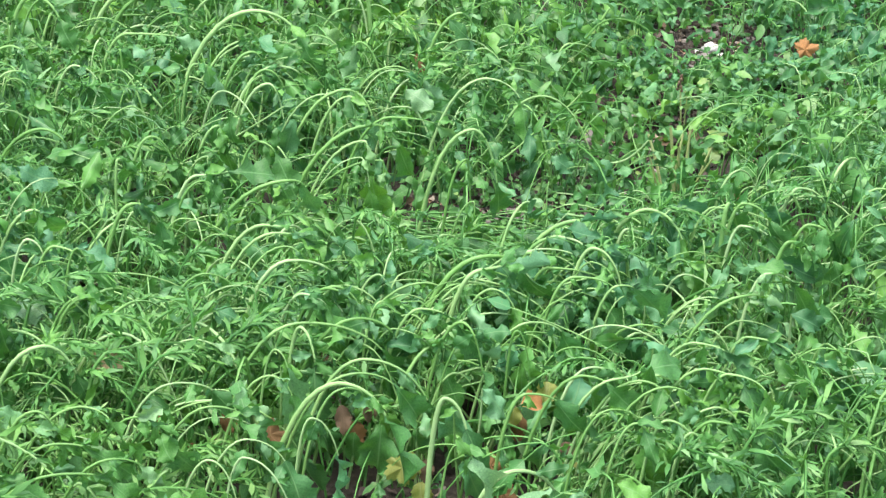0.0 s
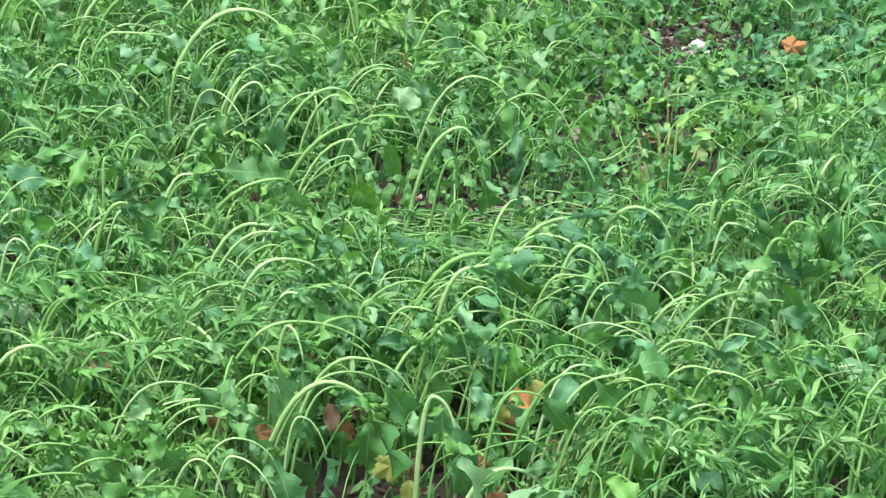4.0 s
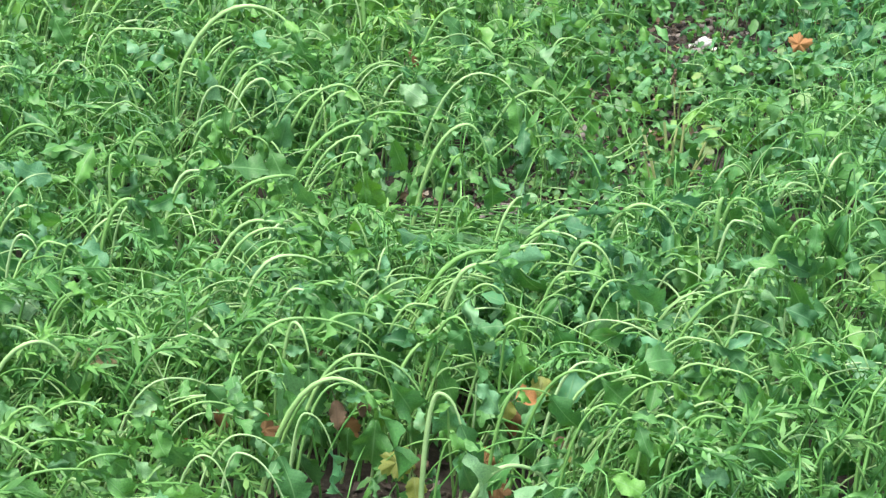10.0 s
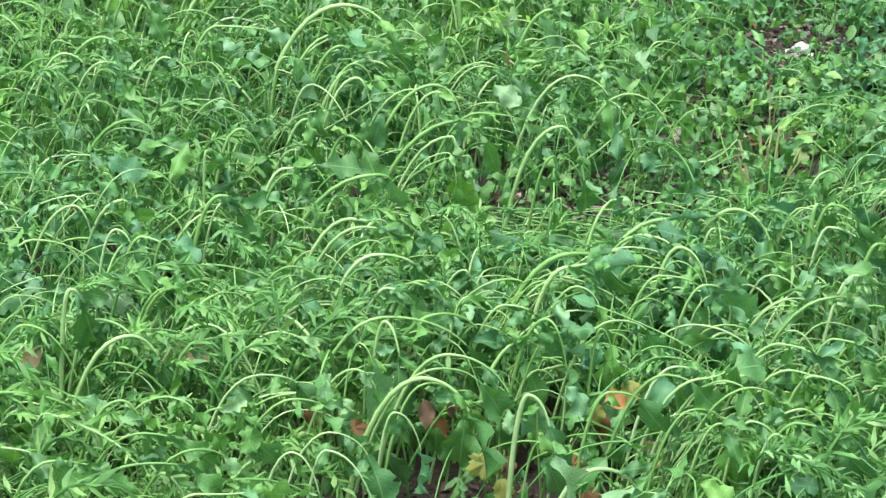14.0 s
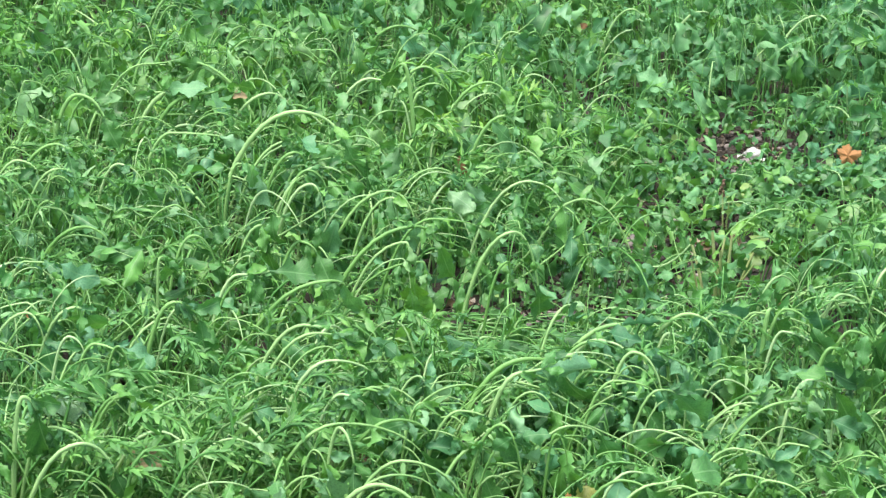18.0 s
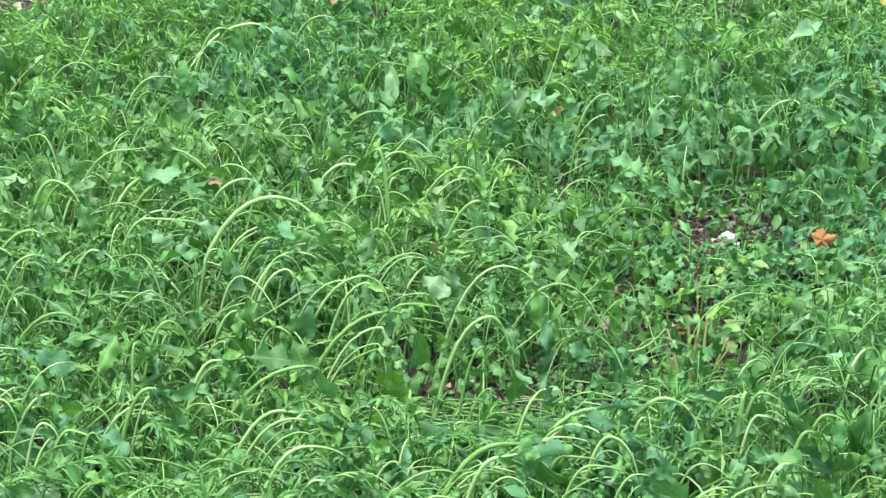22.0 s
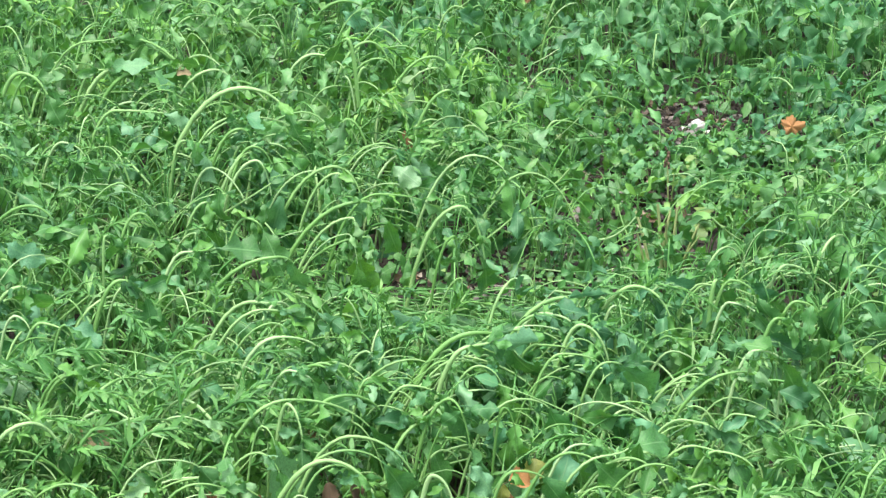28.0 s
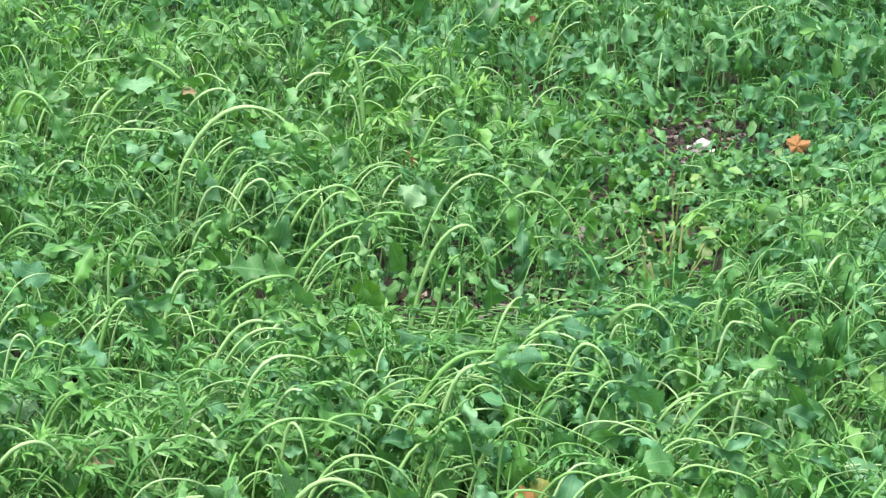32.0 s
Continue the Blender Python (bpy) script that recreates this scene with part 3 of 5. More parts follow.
def mustard_stand():
    rng = np.random.default_rng(31)
    places = stand(0.13, 3)
    thick = np.array([lush(x, y) for x, y in places[:, :2]])
    broad_here = np.array([0.6 * blob(x, y, 0.75, 5.5, 0.5, 0.35) for x, y in places[:, :2]])
    places = places[rng.random(len(places)) > np.maximum(broad_here, 0.55 * np.clip(thick - 0.8, 0, 1) * (places[:, 1] < 3.4))]
    soup = Soup()
    p = places[(places[:, 3] > 0.38) & (rng.random(len(places)) < np.where(places[:, 1] > 5.4, 0.45, 1.0))]
    p = several(p, rng, 1, 2)
    path = turned(arches(*bow(rng, p[:, 3], 0.5, 0.95), 11), rng.normal(0, 0.55, len(p))) + p[:, None, :3] + rng.normal(0, 0.02, (len(p), 1, 3)) * np.array([1, 1, 0])
    rad = rng.uniform(0.0012, 0.003, len(p))
    soup.add(tubes(path, rad, rad * 0.5, 4), 1)
    leaves_on(soup, rng, path[:, -1], end_ways(path, rng), loose_up(rng, len(p)), 0.07 * (0.45 + 0.55 * p[:, 3]) * rng.uniform(0.7, 1.25, len(p)))
    for j in (5, 8, 9):
        way = rng.normal(0, 0.6, (len(p), 3)) + np.array([0, -0.2, -0.5])
        leaves_on(soup, rng, path[:, j], way, loose_up(rng, len(p)), 0.04 * (0.45 + 0.55 * p[:, 3]) * rng.uniform(0.6, 1.3, len(p)), split=3.6)
    p = np.concatenate([stand(0.105, 21, 2.99, 3.75), stand(0.15, 22, 4.1, 5.4)])
    p = several(p[(p[:, 3] > 0.62) & (p[:, 0] < 0.75)], rng, 1, 1)
    path = turned(arches(*bow(rng, p[:, 3], 0.8, 1.05), 15), rng.normal(0, 0.5, len(p))) + p[:, None, :3] + rng.normal(0, 0.025, (len(p), 1, 3)) * np.array([1, 1, 0])
    rad = rng.uniform(0.0016, 0.0036, len(p))
    soup.add(tubes(path, rad, rad * 0.25, 5), 2)
    leaves_on(soup, rng, path[:, -1], end_ways(path, rng), loose_up(rng, len(p)), 0.06 * rng.uniform(0.5, 1.1, len(p)))
    p = np.repeat(places, np.where(places[:, 1] > 5.9, rng.integers(4, 7, len(places)), rng.integers(8, 12, len(places))), 0)
    k, h = len(p), p[:, 3]
    a = rng.uniform(0, 6.28, k)
    up = 0.25 * h * rng.uniform(0.25, 1.04, k)
    path = turned(arches(rng.uniform(0.01, 0.05, k), up, rng.uniform(0.05, 0.11, k), up * rng.uniform(0.75, 0.98, k), 0 * a, 5), a) + p[:, None, :3]
    some = rng.random(k) < 0.5
    soup.add(tubes(path[some], np.full(some.sum(), 0.0016), np.full(some.sum(), 0.001), 3), 1)
    way = np.stack([np.cos(a), np.sin(a) - 0.25, rng.uniform(-1.6, 0.1, k)], -1)
    leaves_on(soup, rng, path[:, -1], way, rng.normal(0, 0.35, (k, 3)) + np.array([0, -0.4, 0.9]), 0.084 * (0.45 + 0.55 * h) * rng.uniform(0.5, 1.2, k) * np.clip(0.33 * p[:, 1] - 0.32, 1.0, 1.5))
    tagged(new("mustard_stand", soup.mesh("mustard_stand", [M_LEAF, M_THIN, M_STALK])), "dense stand of wilted green mustard plants", "plants", kind="stuff")


mustard_stand()


def broad_patches():
    """Patches where broad blue-green leaves close over the rest."""
    rng = np.random.default_rng(35)
    soup = Soup()
    k = 1400
    spots = np.array([[0.8, 5.55, 0.4, 0.22], [0.75, 5.45, 0.4, 0.16], [0.75, 4.7, 0.34, 0.3], [0.5, 7.8, 0.14, 0.14], [0.85, 5.7, 0.35, 0.25], [0.35, 3.45, 0.25, 0.12], [1.3, 6.2, 0.2, 0.3], [-0.4, 6.05, 0.14, 0.12], [0.85, 5.7, 0.4, 0.25], [0.75, 4.7, 0.34, 0.3]])[rng.integers(0, 10, k)]
    x, y = rng.normal(spots[:, 0], spots[:, 2]), rng.normal(spots[:, 1], spots[:, 3])
    keep = np.array([rng.random() < cover(a, b) - 0.05 and math.hypot(a - 0.675, b - 4.9) > 0.09 for a, b in zip(x, y)])
    x, y, k = x[keep], y[keep], int(keep.sum())
    h = np.array([tall(a, b) for a, b in zip(x, y)])
    z = np.array([relief(a, b) for a, b in zip(x, y)])
    a = rng.uniform(0, 6.28, k)
    up = 0.25 * h * rng.uniform(0.5, 1.1, k)
    path = turned(arches(rng.uniform(0.01, 0.04, k), up, rng.uniform(0.04, 0.08, k), up * rng.uniform(0.85, 0.98, k), 0 * a, 5), a) + np.stack([x, y, z], -1)[:, None]
    soup.add(tubes(path, np.full(k, 0.0013), np.full(k, 0.0009), 4), 1)
    way = np.stack([np.cos(a), np.sin(a), rng.uniform(-0.9, 0.1, k)], -1)
    up, size = rng.normal(0, 0.3, (k, 3)) + np.array([0, -0.5, 0.9]), rng.uniform(0.045, 0.1, k) * np.where(h < 0.6, 0.7, 1.0) * np.where(y > 6.2, 0.75, 1.0)
    one = nearest(x, y, 300)
    leaves_on(soup, rng, path[~one, -1], way[~one], up[~one], size[~one], split=7.0)
    root = tagged(new("broad_leaved_patches"), "patches of broad blue-green leaves over the stand", "plants", kind="stuff")
    tagged(part("leaf_mass", soup.mesh("leaf_mass", [M_BLUE, M_THIN]), root), kind="stuff")
    meshes, ax = [single("leaf", p, M_BLUE) for p in NEAR_KINDS], frames(way, up)
    for i in np.flatnonzero(one):
        part("leaf", meshes[i % len(meshes)], root, placed(path[i, -1], ax[i], size[i]))


broad_patches()


def outskirts():
    """The sides of the bed that lie apart from the walk: a plainer growth of the same plants."""
    rng = np.random.default_rng(36)
    k = 9000
    y = rng.uniform(2.55, 10.35, k)
    x = np.array([edge_x(b) for b in y])
    x = x + (2.4 - x) * rng.random(k)
    out = np.array([not in_view(a, b) for a, b in zip(x, y)])
    x, y = x[out], y[out]
    k = len(x)
    h = np.array([tall(a, b) for a, b in zip(x, y)])
    a = rng.uniform(0, 6.28, k)
    up = 0.25 * h * rng.uniform(0.3, 1.0, k)
    path = turned(arches(rng.uniform(0.01, 0.06, k), up, rng.uniform(0.06, 0.12, k), up * rng.uniform(0.6, 0.95, k), 0 * a, 4), a) + np.stack([x, y, 0 * x - 0.01], -1)[:, None]
    soup = Soup()
    soup.add(tubes(path, np.full(k, 0.002), np.full(k, 0.001), 3), 1)
    way = np.stack([np.cos(a), np.sin(a), rng.uniform(-0.9, 0.1, k)], -1)
    leaves_on(soup, rng, path[:, -1], way, rng.normal(0, 0.3, (k, 3)) + np.array([0, 0, 1.0]), rng.uniform(0.06, 0.11, k), split=0.0)
    tagged(new("bed_side_growth", soup.mesh("bed_side_growth", [M_LEAF, M_THIN])), "green mustard plants along the sides of the bed", "plants", kind="stuff")


outskirts()


# ---- undergrowth ----
def seedlings():
    rng = np.random.default_rng(32)
    p = several(stand(0.088, 7), rng, 2, 3)
    k, h = len(p), p[:, 3]
    soup = Soup()
    a = rng.uniform(0, 6.28, k)
    up = rng.uniform(0.02, 0.085, k) * (0.6 + 0.6 * h)
    path = turned(arches(rng.uniform(0.005, 0.03, k), up, rng.uniform(0.02, 0.06, k), up * rng.uniform(0.8, 0.97, k), 0 * a, 4), a) + p[:, None, :3]
    soup.add(tubes(path, np.full(k, 0.0012), np.full(k, 0.0008), 3), 1)
    way = np.stack([np.cos(a), np.sin(a), rng.uniform(-1.0, 0.2, k)], -1)
    soup.strew_kinds(SMALL, rng.integers(0, 8, k), path[:, -1], frames(way, rng.normal(0, 0.25, (k, 3)) + np.array([0, -0.3, 1.0])), rng.uniform(0.018, 0.05, k) * np.where(h < 0.55, 1.3, 1.0))
    k = 1500
    x, y = rng.normal(0.72, 0.3, k), rng.normal(4.75, 0.33, k)
    keep = np.array([rng.random() < cover(b, c) + 0.1 and math.hypot(b - 0.675, c - 4.92) > 0.06 for b, c in zip(x, y)])
    x, y = x[keep], y[keep]
    k = len(x)
    a = rng.uniform(0, 6.28, k)
    z = np.array([relief(b, c) for b, c in zip(x, y)]) + rng.uniform(0.012, 0.06, k)
    way = np.stack([np.cos(a), np.sin(a), rng.uniform(-0.5, 0.2, k)], -1)
    up, size = rng.normal(0, 0.35, (k, 3)) + np.array([0, -0.4, 1.0]), rng.uniform(0.028, 0.07, k)
    root = tagged(new("seedlings"), "low broad-leaved green seedlings covering the soil", "seedlings", kind="stuff")
    o, ax, one = np.stack([x, y, z], -1), frames(way, up), nearest(x, y, 300)
    meshes = [[single("leaf", q, mat) for q in NEAR_KINDS] for mat in (M_BLUE, M_SEED)]
    for i in np.flatnonzero(one):
        part("leaf", meshes[i % 2][i % len(NEAR_KINDS)], root, placed(o[i], ax[i], size[i]))
    for mat, some in ((2, ~one & (np.arange(k) % 2 == 0)), (0, ~one & (np.arange(k) % 2 == 1))):
        leaves_on(soup, rng, o[some], way[some], up[some], size[some], mat, 9.0)
    k = 420
    x, y = rng.normal(0.235, 0.075, k), rng.normal(4.08, 0.06, k)
    ring = np.hypot(x - 0.212, (y - 4.03) * 0.7) > 0.036
    x, y, k = x[ring], y[ring], int(ring.sum())
    a = rng.uniform(0, 6.28, k)
    z = np.array([relief(b, c) for b, c in zip(x, y)]) + rng.uniform(0.004, 0.035, k)
    way = np.stack([np.cos(a), np.sin(a), rng.uniform(-0.4, 0.3, k)], -1)
    soup.strew_kinds(SMALL[4:], rng.integers(0, 4, k), np.stack([x, y, z], -1), frames(way, rng.normal(0, 0.4, (k, 3)) + np.array([0, -0.5, 1.0])), rng.uniform(0.01, 0.022, k))
    tagged(part("leaf_mass", soup.mesh("leaf_mass", [M_SEED, M_THIN, M_BLUE]), root), kind="stuff")


seedlings()


def shoot(rng, leaflets, high_res):
    """A wilted feathery shoot of height 1 that bows over along x: its stem, and the narrow leaflets that crowd its upper part."""
    top, low = rng.uniform(0.15, 0.5), rng.uniform(0.35, 0.9)
    p = arches(top, 1.0, top + rng.uniform(0.25, 0.6), low, rng.uniform(-0.15, 0.15), 10 if high_res else 7)
    stem = tubes(p, [0.012], [0.006], 4 if high_res else 3)
    way = np.gradient(p[0], axis=0)
    s = Soup()
    kinds = [blade(rng, 3 if high_res else 2, 1, rng.uniform(0.09, 0.17), rng.uniform(-0.2, 1.3), 0.0, 0.03, 0.35, 0.0, rng.uniform(0.7, 1.1), rng.uniform(-0.8, 0.8)) for _ in range(7)]
    for i in range(leaflets):
        t = (0.25 + 0.75 * (i + rng.random()) / leaflets) * (len(p[0]) - 1)
        j = min(int(t), len(p[0]) - 2)
        o = p[0, j] + (p[0, j + 1] - p[0, j]) * (t - j)
        along = unit(way[j])
        a = rng.uniform(0, 6.28) if rng.random() < 0.4 else (i % 2) * 3.14 + rng.normal(0, 0.5)
        out = np.array([0, math.cos(a), 0]) + math.sin(a) * np.array([along[2], 0, -along[0]])
        d = along * rng.uniform(0.4, 1.3) + out * rng.uniform(0.4, 1.0) + rng.normal(0, 0.2, 3) + np.array([0, 0, -0.1])
        size = np.array([rng.uniform(0.1, 0.26) * (1.15 - 0.6 * t / len(p[0])) * (1.0 if high_res else 1.25)])
        s.strew(kinds[i % 7], o[None], frames(d[None], (rng.normal(0, 0.6, 3) + np.array([0, -0.4, 0.9]))[None]), size)
    return stem, (np.concatenate(s.v), np.concatenate(s.f), np.concatenate(s.uv))


def feathery_growth():
    rng = np.random.default_rng(17)
    fine = [shoot(rng, n, True) for n in (40, 52, 46, 56, 38, 48, 50, 44)]
    plain = [shoot(rng, n, False) for n in (21, 27, 24, 30, 22, 26, 28, 24)]
    p = stand(0.098, 9, y1=10.2)
    amount = np.array([lush(x, y) for x, y in p[:, :2]])
    keep = (rng.random(len(p)) < amount) & (p[:, 3] > 0.4)
    p = np.repeat(p[keep], rng.integers(1, 4, keep.sum()) + np.where(amount[keep] > 0.95, np.where(p[keep, 1] < 3.4, 4, 1), 0), 0)
    k = len(p)
    turn = rng.normal(0, 0.6, k) + np.where(rng.random(k) < 0.3, math.pi, 0.0)
    lean = rng.normal(0, 0.22, (2, k))
    x = np.stack([np.cos(turn), np.sin(turn), -lean[0]], -1)
    z = np.stack([lean[0] * np.cos(turn), lean[0] * np.sin(turn) + lean[1], np.ones(k)], -1)
    ax = np.stack([unit(x), unit(np.cross(z, x)), unit(z)], 1)
    size = 0.26 * p[:, 3] * rng.uniform(0.5, 1.04, k)
    o = p[:, :3] + rng.normal(0, 0.03, (k, 3)) * np.array([1, 1, 0])
    # the flattened mat before the hollow: shoots that lie along the ground
    m = 170
    mo = np.stack([rng.uniform(-0.12, 0.32, m), rng.uniform(3.7, 3.93, m), rng.uniform(0.015, 0.06, m)], -1)
    side = np.where(rng.random(m) < 0.6, 1.0, -1.0)
    mz = unit(np.stack([side, rng.normal(0, 0.25, m), rng.uniform(0.0, 0.25, m)], -1))
    my = unit(np.cross(mz, np.stack([0 * side, -rng.uniform(0.4, 1.5, m), -1 + 0 * side], -1)))
    o, ax, size = np.concatenate([o, mo]), np.concatenate([ax, np.stack([np.cross(my, mz), my, mz], 1)]), np.concatenate([size, rng.uniform(0.1, 0.2, m)])
    # shoots nearer than 4.6 m get the finer mesh and the bluer green
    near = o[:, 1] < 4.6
    pick = rng.integers(0, 8, len(o))
    soup = Soup()
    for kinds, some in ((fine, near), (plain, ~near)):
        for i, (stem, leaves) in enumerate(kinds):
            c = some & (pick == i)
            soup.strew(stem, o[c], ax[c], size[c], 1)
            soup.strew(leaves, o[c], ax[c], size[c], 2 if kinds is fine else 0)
    tagged(new("feathery_weeds", soup.mesh("feathery_weeds", [M_FINE, M_THIN, M_FINE_NEAR])), "fine feathery-leaved green weeds bowed over among the mustard", "weeds", kind="stuff")


feathery_growth()


def thin_stalks():
    rng = np.random.default_rng(33)
    p = stand(0.1, 13)
    p = several(p[rng.random(len(p)) < (p[:, 3] - 0.45) * np.where(p[:, 1] > 5.2, 1.0, 3.0)], rng, 1, 3)
    k = len(p)
    path = turned(arches(*bow(rng, p[:, 3], 0.4, 1.0), 10), rng.normal(0, 0.7, k)) + p[:, None, :3] + rng.normal(0, 0.03, (k, 1, 3)) * np.array([1, 1, 0])
    rad = rng.uniform(0.0008, 0.0021, k)
    soup = Soup()
    deep, one = rng.random(k) < 0.62, nearest(p[:, 0], p[:, 1], 300)
    root = tagged(new("thin_stalks"), "thin bowed green stalks between the mustard plants", "stalks", kind="stuff")
    for i in np.flatnonzero(one):
        s = Soup()
        s.add(tubes(path[i : i + 1], rad[i : i + 1], rad[i : i + 1] * 0.6, 4))
        part("stalk", s.mesh("stalk", [M_LEAF if deep[i] else M_THIN]), root)
    for some, mat in ((deep & ~one, 1), (~deep & ~one, 0)):
        soup.add(tubes(path[some], rad[some], rad[some] * 0.6, 3), mat)
    soup.strew_kinds(SMALL[:4], rng.integers(0, 4, k), path[:, -1], frames(end_ways(path, rng), loose_up(rng, k)), rng.uniform(0.02, 0.05, k), 1)
    # snapped stalks that lean through the rest
    q = stand(0.2, 14, 2.6, 7.5)
    q = q[q[:, 3] > 0.45]
    k = len(q)
    a = rng.uniform(0, 6.28, k)
    tip = np.stack([np.cos(a), 0.5 * np.sin(a), rng.uniform(0.1, 1.1, k)], -1)
    tip = unit(tip) * rng.uniform(0.09, 0.2, k)[:, None] * (0.4 + 0.6 * q[:, 3:4])
    t = np.linspace(0, 1, 6)[None, :, None]
    sag = np.array([0, 0, -1.0]) * (t - t * t) * rng.uniform(-0.03, 0.05, k)[:, None, None]
    path = q[:, None, :3] + np.stack([0 * a, 0 * a, 0.25 * q[:, 3] * rng.uniform(0.05, 0.7, k)], -1)[:, None] + tip[:, None] * t + sag
    rad = rng.uniform(0.001, 0.0026, k)
    soup.add(tubes(path, rad, rad * 0.7, 5), 2)
    soup.strew_kinds(SMALL[:4], rng.integers(0, 4, k), path[:, -1], frames(tip + rng.normal(0, 0.05, (k, 3)), loose_up(rng, k)), rng.uniform(0.02, 0.05, k), 1)
    tagged(part("stalk_mass", soup.mesh("stalk_mass", [M_THIN, M_LEAF, M_STALK]), root), kind="stuff")


thin_stalks()


# ---- leaf litter beyond the bed's side ----
LITTER_KINDS = [blade(rng, 6, 2, rng.uniform(0.45, 0.75), rng.uniform(-0.5, 0.8), rng.uniform(-0.8, 0.9), 0.07, 0.03, 0.0, rng.uniform(0.7, 1.1)) for _ in range(10)]
LITTER_MESH = [single("leaf", p, M_LITTER) for p in LITTER_KINDS]


def litter():
    rng = np.random.default_rng(41)
    root = tagged(new("leaf_litter"), "brown and tan fallen leaves strewn on dark mulch", "fallen leaves", kind="stuff")
    root.location = (-1.4, 8.3, 0)
    y = rng.uniform(6.6, 10.6, 4400)
    x = np.array([edge_x(b) for b in y]) + 0.06 - 1.5 * rng.random(4400) ** 1.3
    z = np.array([relief(a, b) for a, b in zip(x, y)]) + rng.uniform(0.002, 0.03, 4400)
    a = rng.uniform(0, 6.28, 4400)
    way = np.stack([np.cos(a), np.sin(a), rng.normal(0, 0.35, 4400)], -1)
    ax = frames(way, rng.normal(0, 0.35, (4400, 3)) + np.array([0, 0, 1.0]))
    size = rng.uniform(0.02, 0.062, 4400)
    o = np.stack([x, y, z], -1)
    seen = [i for i in range(4400) if x[i] > -0.215 * y[i] and 7.0 < y[i] < 9.7][:220]
    for i in seen:
        part("leaf", LITTER_MESH[i % 10], root, placed(o[i] - np.array(root.location), ax[i], size[i]))
    rest = np.setdiff1d(np.arange(4400), seen)
    soup = Soup()
    soup.strew_kinds(LITTER_KINDS, rng.integers(0, 10, len(rest)), o[rest], ax[rest], size[rest])
    tagged(part("leaf_carpet", soup.mesh("leaf_carpet", [M_LITTER]), root), kind="stuff").location = -root.location
    soup = Soup()
    c = np.stack([np.array([edge_x(b) for b in y]) + 0.05 - 1.3 * rng.random(4400), y, z], -1)
    c = c[[noise.noise((q[0] * 3, q[1] * 3, 4.0)) > -0.12 for q in c]]
    c = c[c[:, 0] > -0.3 * c[:, 1]]
    c = several(c, rng, 1, 2)
    k = len(c)
    c = c + rng.normal(0, 0.02, (k, 3)) * np.array([1, 1, 0.3])
    c[:, 2] = np.abs(c[:, 2])
    soup.strew_kinds(SMALL, rng.integers(0, 8, k), c, frames(rng.normal(0, 1, (k, 3)) * np.array([1, 1, 0.4]), rng.normal(0, 0.5, (k, 3)) + np.array([0, 0, 1.0])), rng.uniform(0.01, 0.028, k))
    tagged(new("creeping_plant", soup.mesh("creeping_plant", [M_MOSS])), "low grey-green creeping plant with small leaves among the litter", "plants", kind="stuff")
    soup = Soup()
    m = 420
    ty = rng.uniform(6.8, 10.4, m)
    tx = np.array([edge_x(b) for b in ty]) + 0.05 - 1.2 * rng.random(m)
    ang = rng.uniform(0, 6.28, m)
    ln = rng.uniform(0.02, 0.09, m)
    s = np.linspace(-1, 1, 4)[None, :, None]
    d = np.stack([np.cos(ang), np.sin(ang), rng.normal(0, 0.25, m)], -1)[:, None] * ln[:, None, None]
    path = np.stack([tx, ty, rng.uniform(0.012, 0.03, m)], -1)[:, None] + d * s + rng.normal(0, 0.003, (m, 4, 3))
    soup.add(tubes(path, rng.uniform(0.001, 0.003, m), rng.uniform(0.001, 0.002, m), 4))
    tagged(new("twigs", soup.mesh("twigs", [M_TWIG])), "thin dark twigs lying in the leaf litter", "twigs", kind="stuff")


litter()


# ---- single things lying in the bed ----
def star_leaf(rng, points=5):
    """A lobed leaf about 1 long, its middle near the origin: rings of quads out to pointed lobes."""
    k, rings = 50, 5
    a = np.linspace(0, 2 * np.pi, k + 1)
    edge = 0.36 + 0.15 * np.abs(np.cos(points * (a - np.pi / 2) / 2)) ** 1.3 + 0.05 * np.sin(3 * a + 1) + 0.05 * np.sin(17 * a) + 0.04 * rng.random(k + 1)
    edge = edge * (1 - 0.25 * (np.sin(a) < -0.8))
    edge[-1] = edge[0]
    q = np.linspace(0.02, 1, rings + 1)[:, None]
    x, y = q * edge * np.cos(a), q * edge * np.sin(a)
    z = 0.2 * q**2 * np.sin(2 * a + 1) + 0.12 * q * np.sin(5 * a + 0.5) - 0.3 * x**2
    v = np.stack([x, y + 0.5, z], -1).reshape(-1, 3)
    uv = np.stack([0.5 + np.clip(0.5 * q * np.abs(np.sin(points * (a - np.pi / 2) / 2)), 0, 0.5), np.broadcast_to(q, x.shape)], -1).reshape(-1, 2)
    return v, sheet_faces(rings, k), uv


